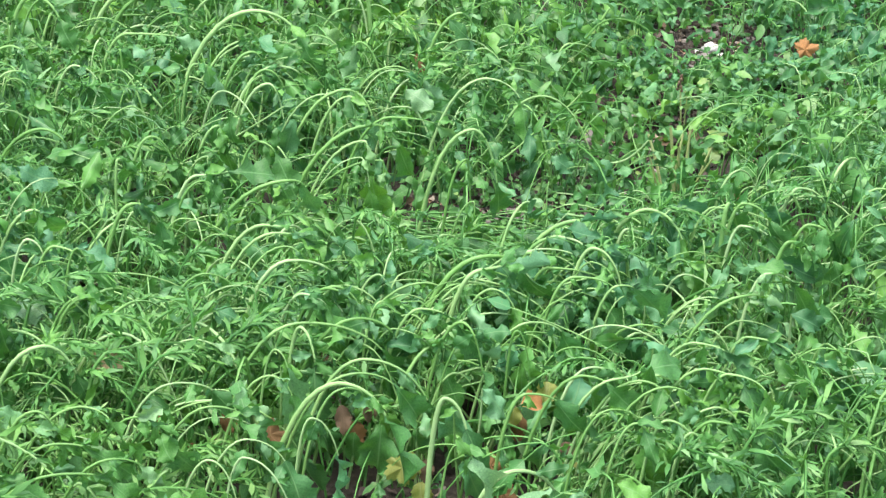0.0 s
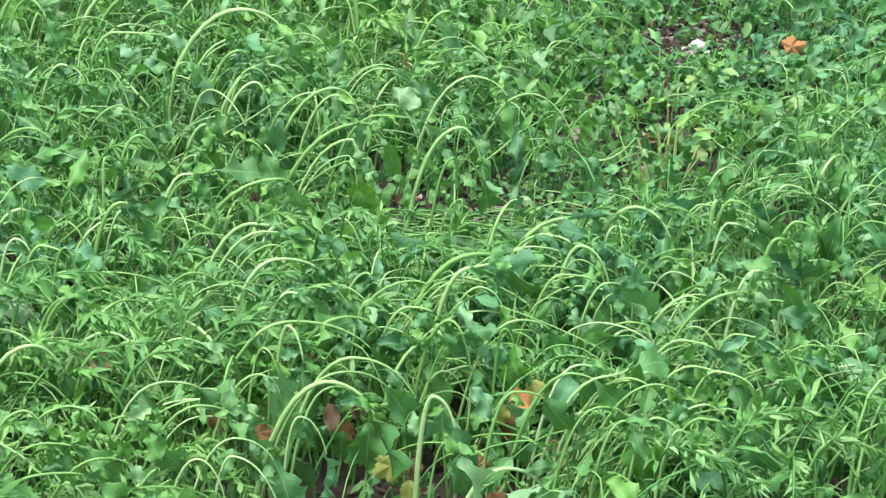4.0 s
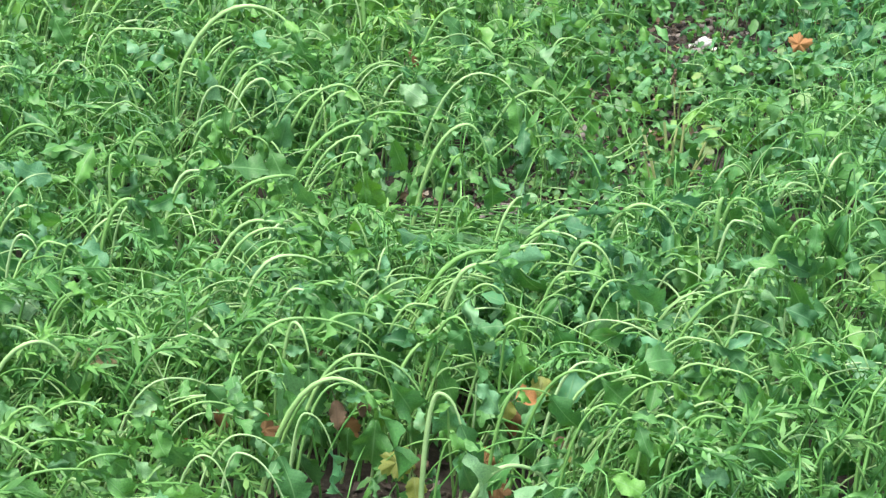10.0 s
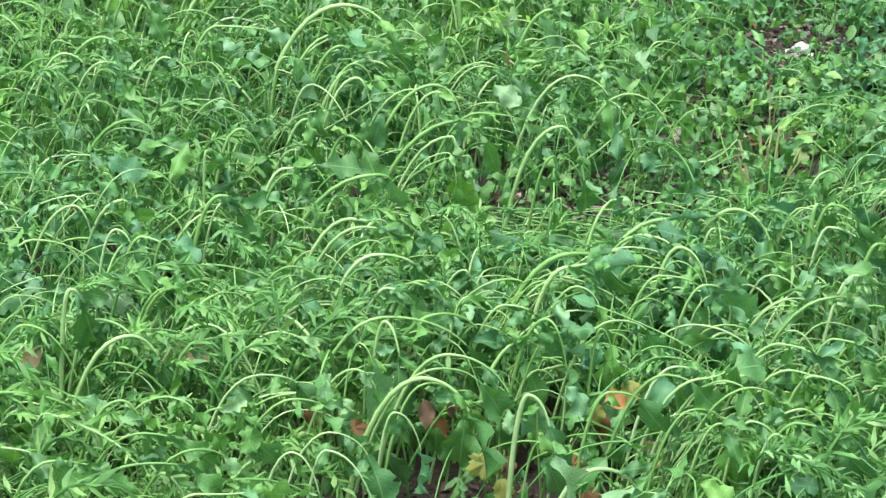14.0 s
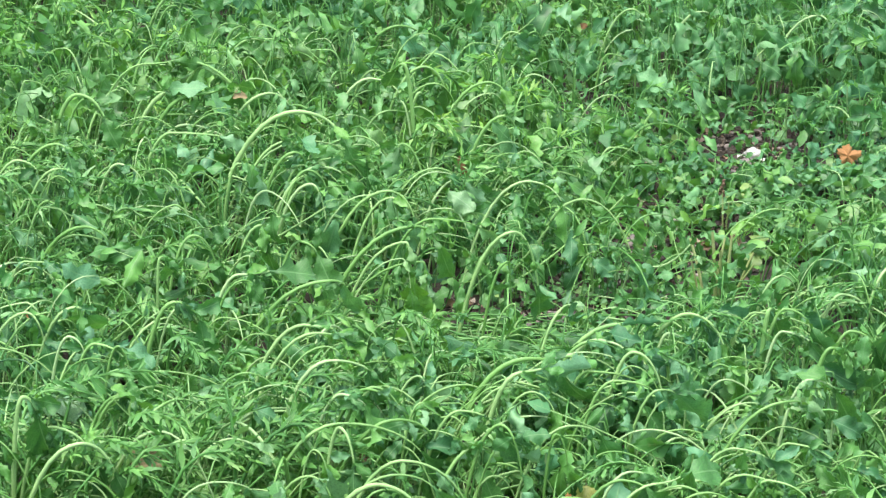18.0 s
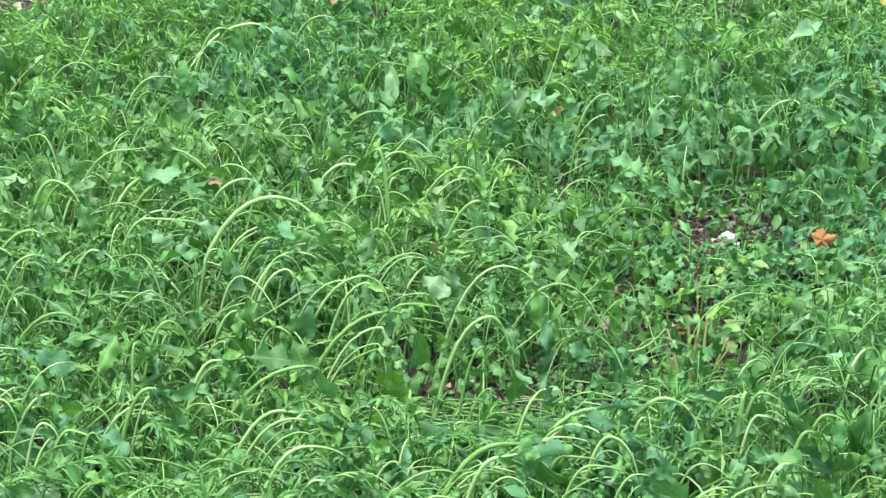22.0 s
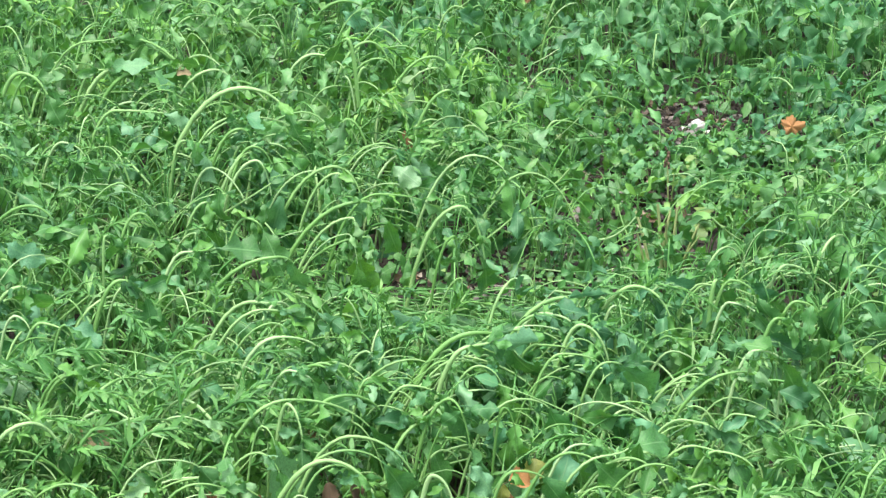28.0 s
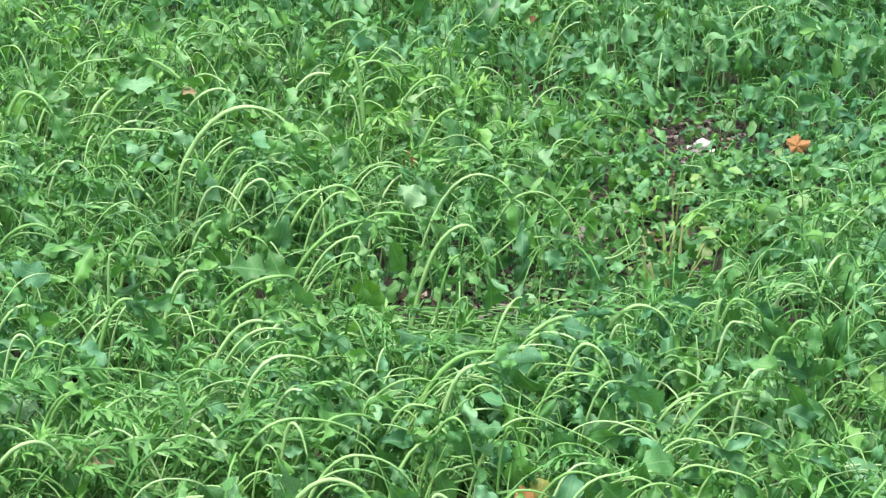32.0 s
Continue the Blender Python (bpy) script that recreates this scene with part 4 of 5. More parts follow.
def fallen_leaf(x, y, z, size, heading, tilt, mat, label, lobes=0, curl=0.6, seed=0, wide=0.75):
    """A dry leaf that lies or leans: oval, or cut into pointed lobes."""
    r = np.random.default_rng(300 + seed)
    n, m = 14, 6
    v, f, uv = star_leaf(r) if lobes else blade(r, n, m, wide, curl, 0.5, 0.07, 0.1)
    ob = new("fallen_leaf")
    tagged(ob, label, "fallen leaf")
    ob.location = (x, y, relief(x, y) + z)
    h, t = radians(heading), radians(tilt)
    way = np.array([[math.cos(h) * math.cos(t), math.sin(h) * math.cos(t), math.sin(t)]])
    ax = frames(way, np.array([[0.1, -0.5, 0.85]]))[0]
    s = Soup()
    s.add((v - np.array([0, 0.5, 0]), f, uv))
    part("blade", s.mesh("blade", [mat]), ob, placed((0, 0, 0), ax, size))
    s = Soup()
    t = np.linspace(0, 1, 6)
    s.add(tubes(np.stack([0.05 * t**2, -0.5 - 0.35 * t, -0.1 * t**2], -1)[None], [0.016], [0.012], 5))
    part("leaf_stalk", s.mesh("leaf_stalk", [M_TWIG]), ob, placed((0, 0, 0), ax, size))
    return ob


def stone(x, y, size, mat, label, seed=0, squash=0.5, z=0.3):
    r = np.random.default_rng(500 + seed)
    s = Soup()
    v, f, uv = lump(r, squash, 6)
    s.add((v * size, f, uv))
    ob = tagged(new("stone", s.mesh("stone", [mat])), label, "stone")
    ob.location = (x, y, relief(x, y) + size * squash * z)
    return ob


def dried_stalk(x, y, rows, head=None, label="upright dried plant stalks standing in the bed"):
    root = tagged(new("dried_stalk"), label, "plant")
    root.location = (x, y, relief(x, y) - 0.005)
    for ox, dx, dy, high, r in rows:
        t = np.linspace(0, 1, 8)
        p = np.stack([ox + dx * t**1.5, dy * t, high * t], -1)[None]
        s = Soup()
        s.add(tubes(p, [r], [r * 0.7], 6))
        stem = part("stalk", s.mesh("stalk", [M_STRAW]), root)
    if head:
        rr = np.random.default_rng(9)
        s = Soup()
        for i in range(16):
            v, f, uv = lump(rr, 1.5, 2)
            s.add((v * 0.003 + np.array([head[0] + rr.normal(0, 0.0025), head[1] + rr.normal(0, 0.0025), head[2] + 0.002 * (i - 8)]), f, uv))
        tagged(part("seed_head", s.mesh("seed_head", [M_BROWN]), stem, label="rust-brown seed head"), kind="stuff")


stone(0.674, 4.969, 0.02, M_WHITE, "flat white stone lying on the soil", 1, 0.75, 0.8)
stone(0.651, 4.978, 0.013, M_WHITE, "small white stone lying on the soil", 2)
stone(0.698, 4.955, 0.013, M_WHITE, "pale white stone beside a larger one", 3)
stone(0.659, 4.935, 0.022, M_STONE, "grey-pink stone half sunk in the soil", 4)
stone(0.62, 4.87, 0.012, M_STONE, "small grey stone on the soil", 5)
stone(0.2, 4.03, 0.022, M_STONE, "grey-pink stone in a dark gap between plants", 6)
stone(0.225, 4.045, 0.018, M_STONE, "grey stone in a dark gap between plants", 7)
stone(0.372, 4.42, 0.028, M_STONE, "rough pale stone lying on bare soil", 8, 0.6)
stone(0.385, 4.48, 0.018, M_STONE, "rough pale stone lying on bare soil", 9, 0.6)
stone(-0.005, 2.885, 0.03, M_BROWN, "brown flake of bark lying on bare soil", 10, 0.3)
fallen_leaf(0.856, 4.826, 0.058, 0.049, 78, 62, M_ORANGE, "bright orange lobed maple leaf lying on the seedlings", 3.2, 0.3, 1, 0.95)
fallen_leaf(0.035, 4.503, 0.135, 0.06, 95, 60, M_RUST, "rust-red dry leaf caught among the stalks", 0, 0.5, 2, 0.45)
fallen_leaf(-0.412, 3.017, 0.194, 0.060, 40, 15, M_TAN, "pale tan dry leaf resting on bowed plants", 0, 0.9, 3, 0.75)
fallen_leaf(-0.650, 3.038, 0.179, 0.055, 80, 55, M_TAN, "tan-brown leaf hanging among the stalks", 0, 0.4, 4, 0.5)
fallen_leaf(0.173, 2.900, 0.181, 0.036, 10, 5, M_ORANGE, "bright orange leaf caught under a stalk", 0, 0.8, 5, 0.9)
fallen_leaf(-0.184, 2.850, 0.162, 0.045, 15, 10, M_RUST, "crumpled brown leaf caught among the stalks", 2.0, 1.2, 6, 0.7)
fallen_leaf(0.016, 2.780, 0.097, 0.038, -85, -70, M_YELLOW, "yellow-green withered leaf hanging above the soil", 0, 0.3, 7, 0.75)
fallen_leaf(-0.008, 2.820, 0.120, 0.048, -70, -60, M_YELLOW, "yellowing lobed leaf hanging near the soil", 2.0, 0.3, 8, 0.85)
fallen_leaf(0.034, 2.800, 0.055, 0.085, 10, 60, M_CURL, "curled orange-yellow leaf ring above the soil", 0, 5.2, 9, 0.2)
fallen_leaf(0.568, 4.349, 0.035, 0.06, 20, 5, M_BROWN, "dark brown dry leaf lying on the soil", 0, 0.7, 10, 0.6)
fallen_leaf(0.508, 4.365, 0.03, 0.04, 60, 10, M_BROWN, "brown dry leaf lying on the soil", 0, 0.6, 11, 0.6)
fallen_leaf(-0.433, 4.818, 0.2, 0.035, 20, 10, M_TAN, "pinkish dry leaf caught in the plants", 0, 0.6, 12, 0.7)
fallen_leaf(-0.252, 6.8, 0.17, 0.03, 70, 30, M_TAN, "small pale orange leaf caught in the plants", 0, 0.5, 13, 0.7)
fallen_leaf(0.596, 4.022, 0.04, 0.042, 60, 30, M_RUST, "small rust-orange leaf among the stalks", 0, 0.5, 14, 0.6)
fallen_leaf(-0.690, 3.694, 0.152, 0.05, 20, 15, M_ORANGE, "yellow-orange withered leaf among the stalks", 0, 0.6, 15, 0.6)
fallen_leaf(0.112, 2.860, 0.107, 0.039, 80, 50, M_RUST, "brown withered leaf hanging low on a stalk", 1.8, 0.6, 16, 0.7)
fallen_leaf(0.126, 2.820, 0.088, 0.04, 40, 20, M_RUST, "orange-brown withered leaf near the soil", 1.8, 0.9, 17, 0.8)
fallen_leaf(0.19, 2.84, 0.07, 0.045, -60, 40, M_BROWN, "dark brown withered leaf near the soil", 1.8, 0.9, 18, 0.7)
fallen_leaf(0.338, 5.66, 0.13, 0.032, 70, 30, M_RUST, "rust-brown leaf caught in the plants", 0, 0.5, 19, 0.6)
fallen_leaf(1.162, 5.9, 0.13, 0.05, 80, 30, M_RUST, "rust-red leaf caught in the plants", 0, 0.5, 20, 0.5)
fallen_leaf(1.363, 6.85, 0.15, 0.05, 70, 40, M_YELLOW, "yellow withered leaf in the plants", 0, 0.5, 21, 0.6)
fallen_leaf(-1.1, 8.15, 0.02, 0.075, 30, 12, M_TAN, "pale tan fallen leaf at the bed's edge", 0, 0.4, 22, 0.8)
fallen_leaf(-1.275, 8.25, 0.02, 0.075, 100, 15, M_TAN, "pale tan fallen leaf in the litter", 0, 0.4, 23, 0.8)
fallen_leaf(-0.99, 9.3, 0.02, 0.06, 80, 15, M_TAN, "pale tan fallen leaf in the litter", 0, 0.4, 24, 0.7)
fallen_leaf(-0.13, 3.3, 0.06, 0.05, 20, 20, M_BROWN, "brown dead leaf under the plants", 0, 0.7, 25, 0.6)


def withered_leaves():
    """Dead leaves that hang on below the front of the stand."""
    r = random.Random(61)
    for i in range(16):
        x, y, z = r.uniform(-0.36, 0.26), r.uniform(2.9, 3.02), r.uniform(0.03, 0.15)
        mat, label = r.choice(((M_RUST, "withered rust-brown leaf hanging below the bowed stalks"), (M_BROWN, "withered dark brown leaf hanging below the bowed stalks"), (M_YELLOW, "yellowing leaf hanging below the bowed stalks")))
        fallen_leaf(x, y, z, r.uniform(0.03, 0.05), r.uniform(-120, -60), r.uniform(-80, -30), mat, label, 0, r.uniform(0.3, 1.2), 40 + i, r.uniform(0.5, 0.8))


withered_leaves()
dried_stalk(0.555, 4.49, ((0.0, -0.003, 0.01, 0.1, 0.0022), (0.006, 0.004, 0.0, 0.075, 0.0018)), (-0.003, 0.01, 0.105), "dried stalk with a rust-brown seed head")
dried_stalk(0.497, 4.076, ((-0.02, -0.03, 0.02, 0.14, 0.0035), (0.0, -0.012, 0.0, 0.16, 0.004), (0.014, 0.012, 0.01, 0.15, 0.0032), (0.03, 0.035, 0.0, 0.12, 0.003), (-0.006, 0.02, 0.02, 0.14, 0.0028), (-0.03, -0.02, -0.02, 0.11, 0.0026), (0.02, 0.045, -0.01, 0.1, 0.0026), (0.006, -0.004, -0.02, 0.13, 0.003)))

# ---- broad leaves that stand out, each on its own stalk ----
def broad(x, y, high, dx, dz, tone):
    """A plant with one large leaf: its stalk rises to high, the blade runs on by dx and dz."""
    PLANTS[0] += 1
    r = np.random.default_rng(9000 + PLANTS[0])
    root = tagged(new("broad_leaf"), BROAD_LABELS[tone], "leaf", "broad mustard leaves")
    root.location = (x, y, relief(x, y) - 0.006)
    foot = r.uniform(-0.03, 0.03)
    t = np.linspace(0, 1, 8)
    p = np.stack([-foot * (1 - t) ** 2, 0.03 * (1 - t), (high + 0.006) * t ** 0.8], -1)[None]
    s = Soup()
    s.add(tubes(p, [0.0024], [0.0014], 6))
    stem = part("stalk", s.mesh("stalk", [M_STALK]), root)
    way = np.array([[dx, r.uniform(-0.4, 0.2) * abs(dx), dz]])
    ax = frames(way, np.array([[r.normal(0, 0.2), -0.62 + r.normal(0, 0.15), 0.78]]))
    v, f, uv = blade(r, 14, 6, r.uniform(0.5, 0.75), r.uniform(0.3, 1.2), r.uniform(-0.9, 0.9), 0.12, 0.1, 0.45, r.uniform(0.75, 1.35))
    s = Soup()
    s.add((v, f, uv))
    part("leaf", s.mesh("leaf", [TONES[tone]]), stem, placed(p[0, -1], ax[0], min(0.085, math.hypot(dx, dz) * 1.1)))


BROAD_LABELS = {"dark": "broad dark green mustard leaf among bowed stalks", "blue": "broad blue-green mustard leaf with a dull sheen", "pale": "pale folded mustard leaf showing its underside", "light": "light green lobed mustard leaf on a stalk"}
TONES = {"dark": M_LEAF, "blue": M_BLUE, "pale": M_PALE, "light": M_LEAF}
broad(-0.299, 2.607, 0.150, 0.042, -0.016, "blue")
broad(0.359, 2.612, 0.200, 0.045, 0.013, "blue")
broad(0.255, 2.615, 0.200, 0.053, -0.007, "light")
broad(-0.449, 2.672, 0.200, 0.024, 0.020, "blue")
broad(0.116, 2.738, 0.100, 0.045, -0.033, "dark")
broad(0.198, 2.765, 0.120, -0.006, -0.059, "dark")
broad(0.076, 2.831, 0.130, 0.022, -0.069, "dark")
broad(0.238, 2.838, 0.150, 0.031, -0.034, "dark")
broad(-0.206, 2.841, 0.130, 0.016, -0.077, "dark")
broad(-0.552, 2.850, 0.200, 0.048, -0.016, "blue")
broad(0.062, 2.851, 0.200, -0.005, -0.078, "blue")
broad(0.359, 2.875, 0.200, 0.046, -0.025, "dark")
broad(-0.035, 2.904, 0.140, -0.008, -0.075, "light")
broad(0.102, 2.907, 0.200, 0.042, -0.037, "dark")
broad(-0.219, 2.909, 0.180, 0.037, -0.017, "light")
broad(-0.172, 2.938, 0.220, 0.031, -0.017, "dark")
broad(0.013, 2.942, 0.120, -0.007, -0.053, "dark")
broad(-0.074, 2.962, 0.100, -0.008, -0.053, "dark")
broad(0.401, 2.963, 0.200, 0.032, -0.017, "blue")
broad(0.510, 2.963, 0.200, 0.040, -0.017, "dark")
broad(-0.122, 2.978, 0.100, 0.024, -0.053, "dark")
broad(0.341, 2.983, 0.220, 0.009, -0.057, "dark")
broad(0.172, 3.008, 0.080, -0.007, -0.036, "dark")
broad(0.052, 3.037, 0.200, -0.016, -0.044, "dark")
broad(0.140, 3.037, 0.200, 0.017, -0.053, "dark")
broad(-0.029, 3.038, 0.200, 0.043, 0.015, "blue")
broad(0.255, 3.046, 0.200, -0.011, -0.050, "blue")
broad(-0.025, 3.052, 0.200, 0.038, 0.021, "blue")
broad(-0.679, 3.067, 0.170, 0.041, -0.041, "dark")
broad(0.557, 3.130, 0.200, 0.049, -0.021, "blue")
broad(0.274, 3.134, 0.200, 0.026, -0.056, "dark")
broad(-0.286, 3.181, 0.200, 0.050, -0.018, "blue")
broad(-0.598, 3.182, 0.200, 0.071, 0.005, "pale")
broad(0.497, 3.215, 0.200, 0.036, -0.011, "pale")
broad(0.357, 3.242, 0.170, 0.055, -0.024, "blue")
broad(0.302, 3.289, 0.170, 0.020, -0.047, "dark")
broad(0.340, 3.329, 0.160, 0.047, -0.021, "blue")
broad(0.652, 3.345, 0.200, 0.027, -0.047, "dark")
broad(-0.511, 3.478, 0.180, 0.053, -0.024, "blue")
broad(-0.578, 3.540, 0.140, 0.042, -0.073, "dark")
broad(0.088, 3.559, 0.150, 0.055, -0.015, "dark")
broad(0.571, 3.569, 0.200, 0.050, -0.044, "blue")
broad(-0.173, 3.570, 0.170, 0.061, -0.032, "dark")
broad(-0.419, 3.608, 0.170, 0.059, -0.062, "dark")
broad(-0.365, 3.737, 0.180, -0.002, -0.061, "dark")
broad(0.308, 3.948, 0.100, 0.031, -0.043, "dark")
broad(0.637, 4.005, 0.100, -0.040, -0.022, "dark")
broad(-0.309, 4.028, 0.200, -0.012, -0.065, "dark")
broad(0.754, 4.034, 0.100, 0.051, -0.022, "blue")
broad(-0.197, 4.060, 0.180, -0.034, -0.092, "blue")
broad(0.334, 4.064, 0.100, 0.056, -0.020, "blue")
broad(0.269, 4.079, 0.100, 0.044, -0.025, "blue")
broad(-0.788, 4.083, 0.150, 0.072, -0.037, "dark")
broad(0.004, 4.142, 0.200, 0.052, -0.026, "pale")
broad(-0.021, 4.171, 0.150, 0.038, -0.081, "dark")
broad(-0.524, 4.181, 0.160, 0.036, -0.038, "dark")
broad(0.743, 4.300, 0.080, 0.081, -0.012, "blue")
broad(-0.517, 4.314, 0.160, 0.047, -0.021, "blue")
broad(0.442, 4.328, 0.070, 0.034, -0.044, "blue")
broad(-0.727, 4.351, 0.150, 0.069, -0.067, "dark")
broad(-0.269, 4.384, 0.200, 0.066, 0.013, "light")
broad(0.394, 4.385, 0.070, 0.037, -0.046, "dark")
broad(0.319, 4.606, 0.060, -0.046, -0.018, "blue")
broad(-0.191, 4.628, 0.180, 0.087, -0.052, "dark")
broad(0.170, 4.667, 0.150, 0.036, -0.061, "dark")
broad(0.875, 4.687, 0.070, 0.046, -0.027, "dark")
broad(0.657, 4.718, 0.060, 0.048, -0.015, "dark")
broad(0.534, 4.795, 0.060, 0.043, -0.025, "light")
broad(0.479, 4.851, 0.080, -0.036, -0.023, "dark")
broad(0.769, 4.851, 0.080, 0.049, -0.015, "blue")
broad(0.125, 4.871, 0.200, 0.017, -0.063, "blue")
broad(-0.751, 4.959, 0.200, 0.023, -0.038, "blue")
broad(-0.153, 4.985, 0.180, -0.025, -0.051, "dark")
broad(-0.540, 5.050, 0.200, 0.049, -0.039, "blue")
broad(0.758, 5.067, 0.120, 0.069, -0.018, "blue")
broad(0.891, 5.079, 0.150, 0.067, -0.021, "blue")
broad(0.424, 5.145, 0.150, 0.110, -0.018, "blue")
broad(0.887, 5.158, 0.120, 0.043, -0.032, "blue")
broad(0.428, 5.160, 0.150, 0.108, -0.030, "blue")
broad(0.288, 5.170, 0.180, 0.052, -0.040, "blue")
broad(0.721, 5.252, 0.150, 0.061, -0.030, "dark")
broad(0.659, 5.275, 0.100, 0.044, -0.060, "blue")
broad(-0.343, 5.293, 0.200, 0.051, -0.047, "dark")
broad(-0.109, 5.293, 0.200, 0.052, -0.040, "dark")
broad(0.151, 5.293, 0.200, 0.065, -0.040, "blue")
broad(0.812, 5.340, 0.150, 0.089, -0.036, "blue")
broad(0.646, 5.421, 0.100, 0.073, -0.028, "blue")
broad(0.897, 5.596, 0.180, 0.057, -0.043, "blue")
broad(-0.238, 5.624, 0.180, 0.041, -0.029, "dark")
broad(0.578, 5.635, 0.160, 0.056, -0.029, "blue")
broad(-0.764, 5.643, 0.180, 0.043, -0.029, "blue")
broad(-0.501, 5.708, 0.200, 0.051, -0.072, "blue")
broad(-0.964, 5.771, 0.160, 0.041, -0.029, "blue")
broad(-0.691, 5.804, 0.180, 0.052, -0.050, "dark")
broad(0.219, 6.059, 0.160, 0.045, -0.031, "dark")
broad(-0.395, 6.098, 0.220, 0.069, -0.067, "blue")
broad(0.761, 6.534, 0.160, 0.049, -0.033, "dark")
broad(0.829, 6.980, 0.200, 0.062, -0.043, "pale")
broad(-0.156, 7.008, 0.180, 0.051, -0.035, "blue")
broad(1.149, 7.087, 0.160, 0.053, -0.035, "blue")
broad(1.337, 7.172, 0.160, 0.071, -0.027, "blue")
broad(0.214, 7.503, 0.180, 0.055, -0.037, "blue")
broad(0.351, 7.561, 0.200, 0.118, -0.063, "blue")
broad(0.514, 7.647, 0.180, 0.056, -0.038, "blue")
broad(0.726, 7.958, 0.180, 0.078, -0.035, "blue")

# ---- single plants of the bed, from the near end to the far ----
bowed(-0.508, 2.426, (0.000, 0.000, 0.050, 0.250, 0.097, 0.230, 0.0033))
bowed(-0.641, 2.447, (0.000, 0.000, 0.086, 0.250, 0.146, 0.227, 0.0034), (-0.045, 0.033, 0.063, 0.250, 0.090, 0.236, 0.0031))
bowed(-0.411, 2.495, (0.000, 0.000, 0.065, 0.250, 0.127, 0.255, 0.0027))
bowed(-0.536, 2.570, (0.000, 0.000, 0.111, 0.250, 0.161, 0.242, 0.0031), (0.016, 0.087, 0.083, 0.250, 0.113, 0.246, 0.0029))
bowed(-0.602, 2.585, (0.000, 0.000, 0.067, 0.250, 0.107, 0.247, 0.0028))
bowed(-0.442, 2.604, (0.000, 0.000, 0.076, 0.250, 0.119, 0.229, 0.0025))
bowed(-0.230, 2.608, (0.000, 0.000, 0.029, 0.250, 0.088, 0.169, 0.0025), (-0.030, 0.046, 0.060, 0.250, 0.106, 0.221, 0.0021))
bowed(-0.287, 2.610, (0.000, 0.000, 0.043, 0.250, 0.075, 0.197, 0.0025))
bowed(-0.699, 2.621, (0.000, 0.000, 0.082, 0.250, 0.132, 0.244, 0.0028))
bowed(0.039, 2.638, (0.000, 0.000, 0.022, 0.250, 0.041, 0.237, 0.0021), (0.037, 0.006, 0.055, 0.200, 0.109, 0.164, 0.0053))
bowed(-0.756, 2.651, (0.000, 0.000, 0.076, 0.250, 0.111, 0.241, 0.0032))
bowed(0.328, 2.653, (0.000, 0.000, 0.027, 0.250, 0.045, 0.213, 0.0025), (-0.031, 0.038, 0.031, 0.250, 0.072, 0.209, 0.0029), (0.009, 0.040, 0.051, 0.250, 0.101, 0.235, 0.0033))
bowed(0.250, 2.679, (0.000, 0.000, 0.038, 0.250, 0.054, 0.228, 0.0025), (-0.042, 0.034, 0.050, 0.250, 0.090, 0.229, 0.0025))
bowed(-0.145, 2.704, (0.000, 0.000, 0.023, 0.250, 0.056, 0.196, 0.0025), (0.013, 0.075, 0.047, 0.250, 0.073, 0.236, 0.0026))
bowed(-0.644, 2.732, (0.000, 0.000, -0.008, 0.250, -0.019, 0.235, 0.0044))
bowed(-0.534, 2.736, (0.000, 0.000, 0.060, 0.250, 0.085, 0.214, 0.0029), (0.031, 0.018, 0.089, 0.250, 0.125, 0.234, 0.0029))
bowed(-0.415, 2.739, (0.000, 0.000, 0.069, 0.250, 0.099, 0.231, 0.0026), (0.035, 0.086, 0.070, 0.250, 0.122, 0.232, 0.0026))
bowed(-0.328, 2.758, (0.000, 0.000, 0.076, 0.250, 0.120, 0.233, 0.0026))
bowed(-0.767, 2.763, (0.000, 0.000, 0.145, 0.250, 0.231, 0.225, 0.0037), (-0.043, 0.044, 0.089, 0.250, 0.126, 0.232, 0.0034))
bowed(0.029, 2.766, (0.000, 0.000, 0.020, 0.250, 0.047, 0.208, 0.0048))
bowed(0.118, 2.776, (0.000, 0.000, 0.036, 0.250, 0.076, 0.237, 0.0033))
bowed(0.260, 2.798, (0.000, 0.000, 0.081, 0.250, 0.120, 0.228, 0.0026))
bowed(0.203, 2.818, (0.000, 0.000, 0.074, 0.250, 0.105, 0.257, 0.0030), (-0.037, 0.020, 0.068, 0.250, 0.094, 0.245, 0.0034), (-0.009, 0.037, 0.050, 0.250, 0.075, 0.242, 0.0030))
bowed(-0.165, 2.822, (0.000, 0.000, 0.080, 0.250, 0.136, 0.209, 0.0052), (0.011, 0.018, 0.087, 0.250, 0.136, 0.230, 0.0030), (0.034, 0.067, 0.074, 0.250, 0.158, 0.189, 0.0038))
bowed(-0.683, 2.838, (0.000, 0.000, 0.030, 0.250, 0.040, 0.246, 0.0019))
bowed(0.383, 2.842, (0.000, 0.000, 0.044, 0.250, 0.089, 0.234, 0.0030))
bowed(0.327, 2.859, (0.000, 0.000, 0.072, 0.250, 0.118, 0.234, 0.0030), (0.001, 0.080, 0.065, 0.250, 0.111, 0.238, 0.0031))
bowed(-0.243, 2.860, (0.000, 0.000, 0.063, 0.250, 0.090, 0.225, 0.0027), (0.041, 0.085, 0.024, 0.250, 0.040, 0.227, 0.0023))
bowed(-0.570, 2.934, (0.000, 0.000, 0.075, 0.250, 0.117, 0.203, 0.0046), (-0.027, 0.048, 0.019, 0.300, 0.035, 0.280, 0.0051), (-0.018, 0.069, 0.047, 0.250, 0.097, 0.223, 0.0039))
bowed(0.429, 2.956, (0.000, 0.000, 0.039, 0.250, 0.103, 0.225, 0.0027))
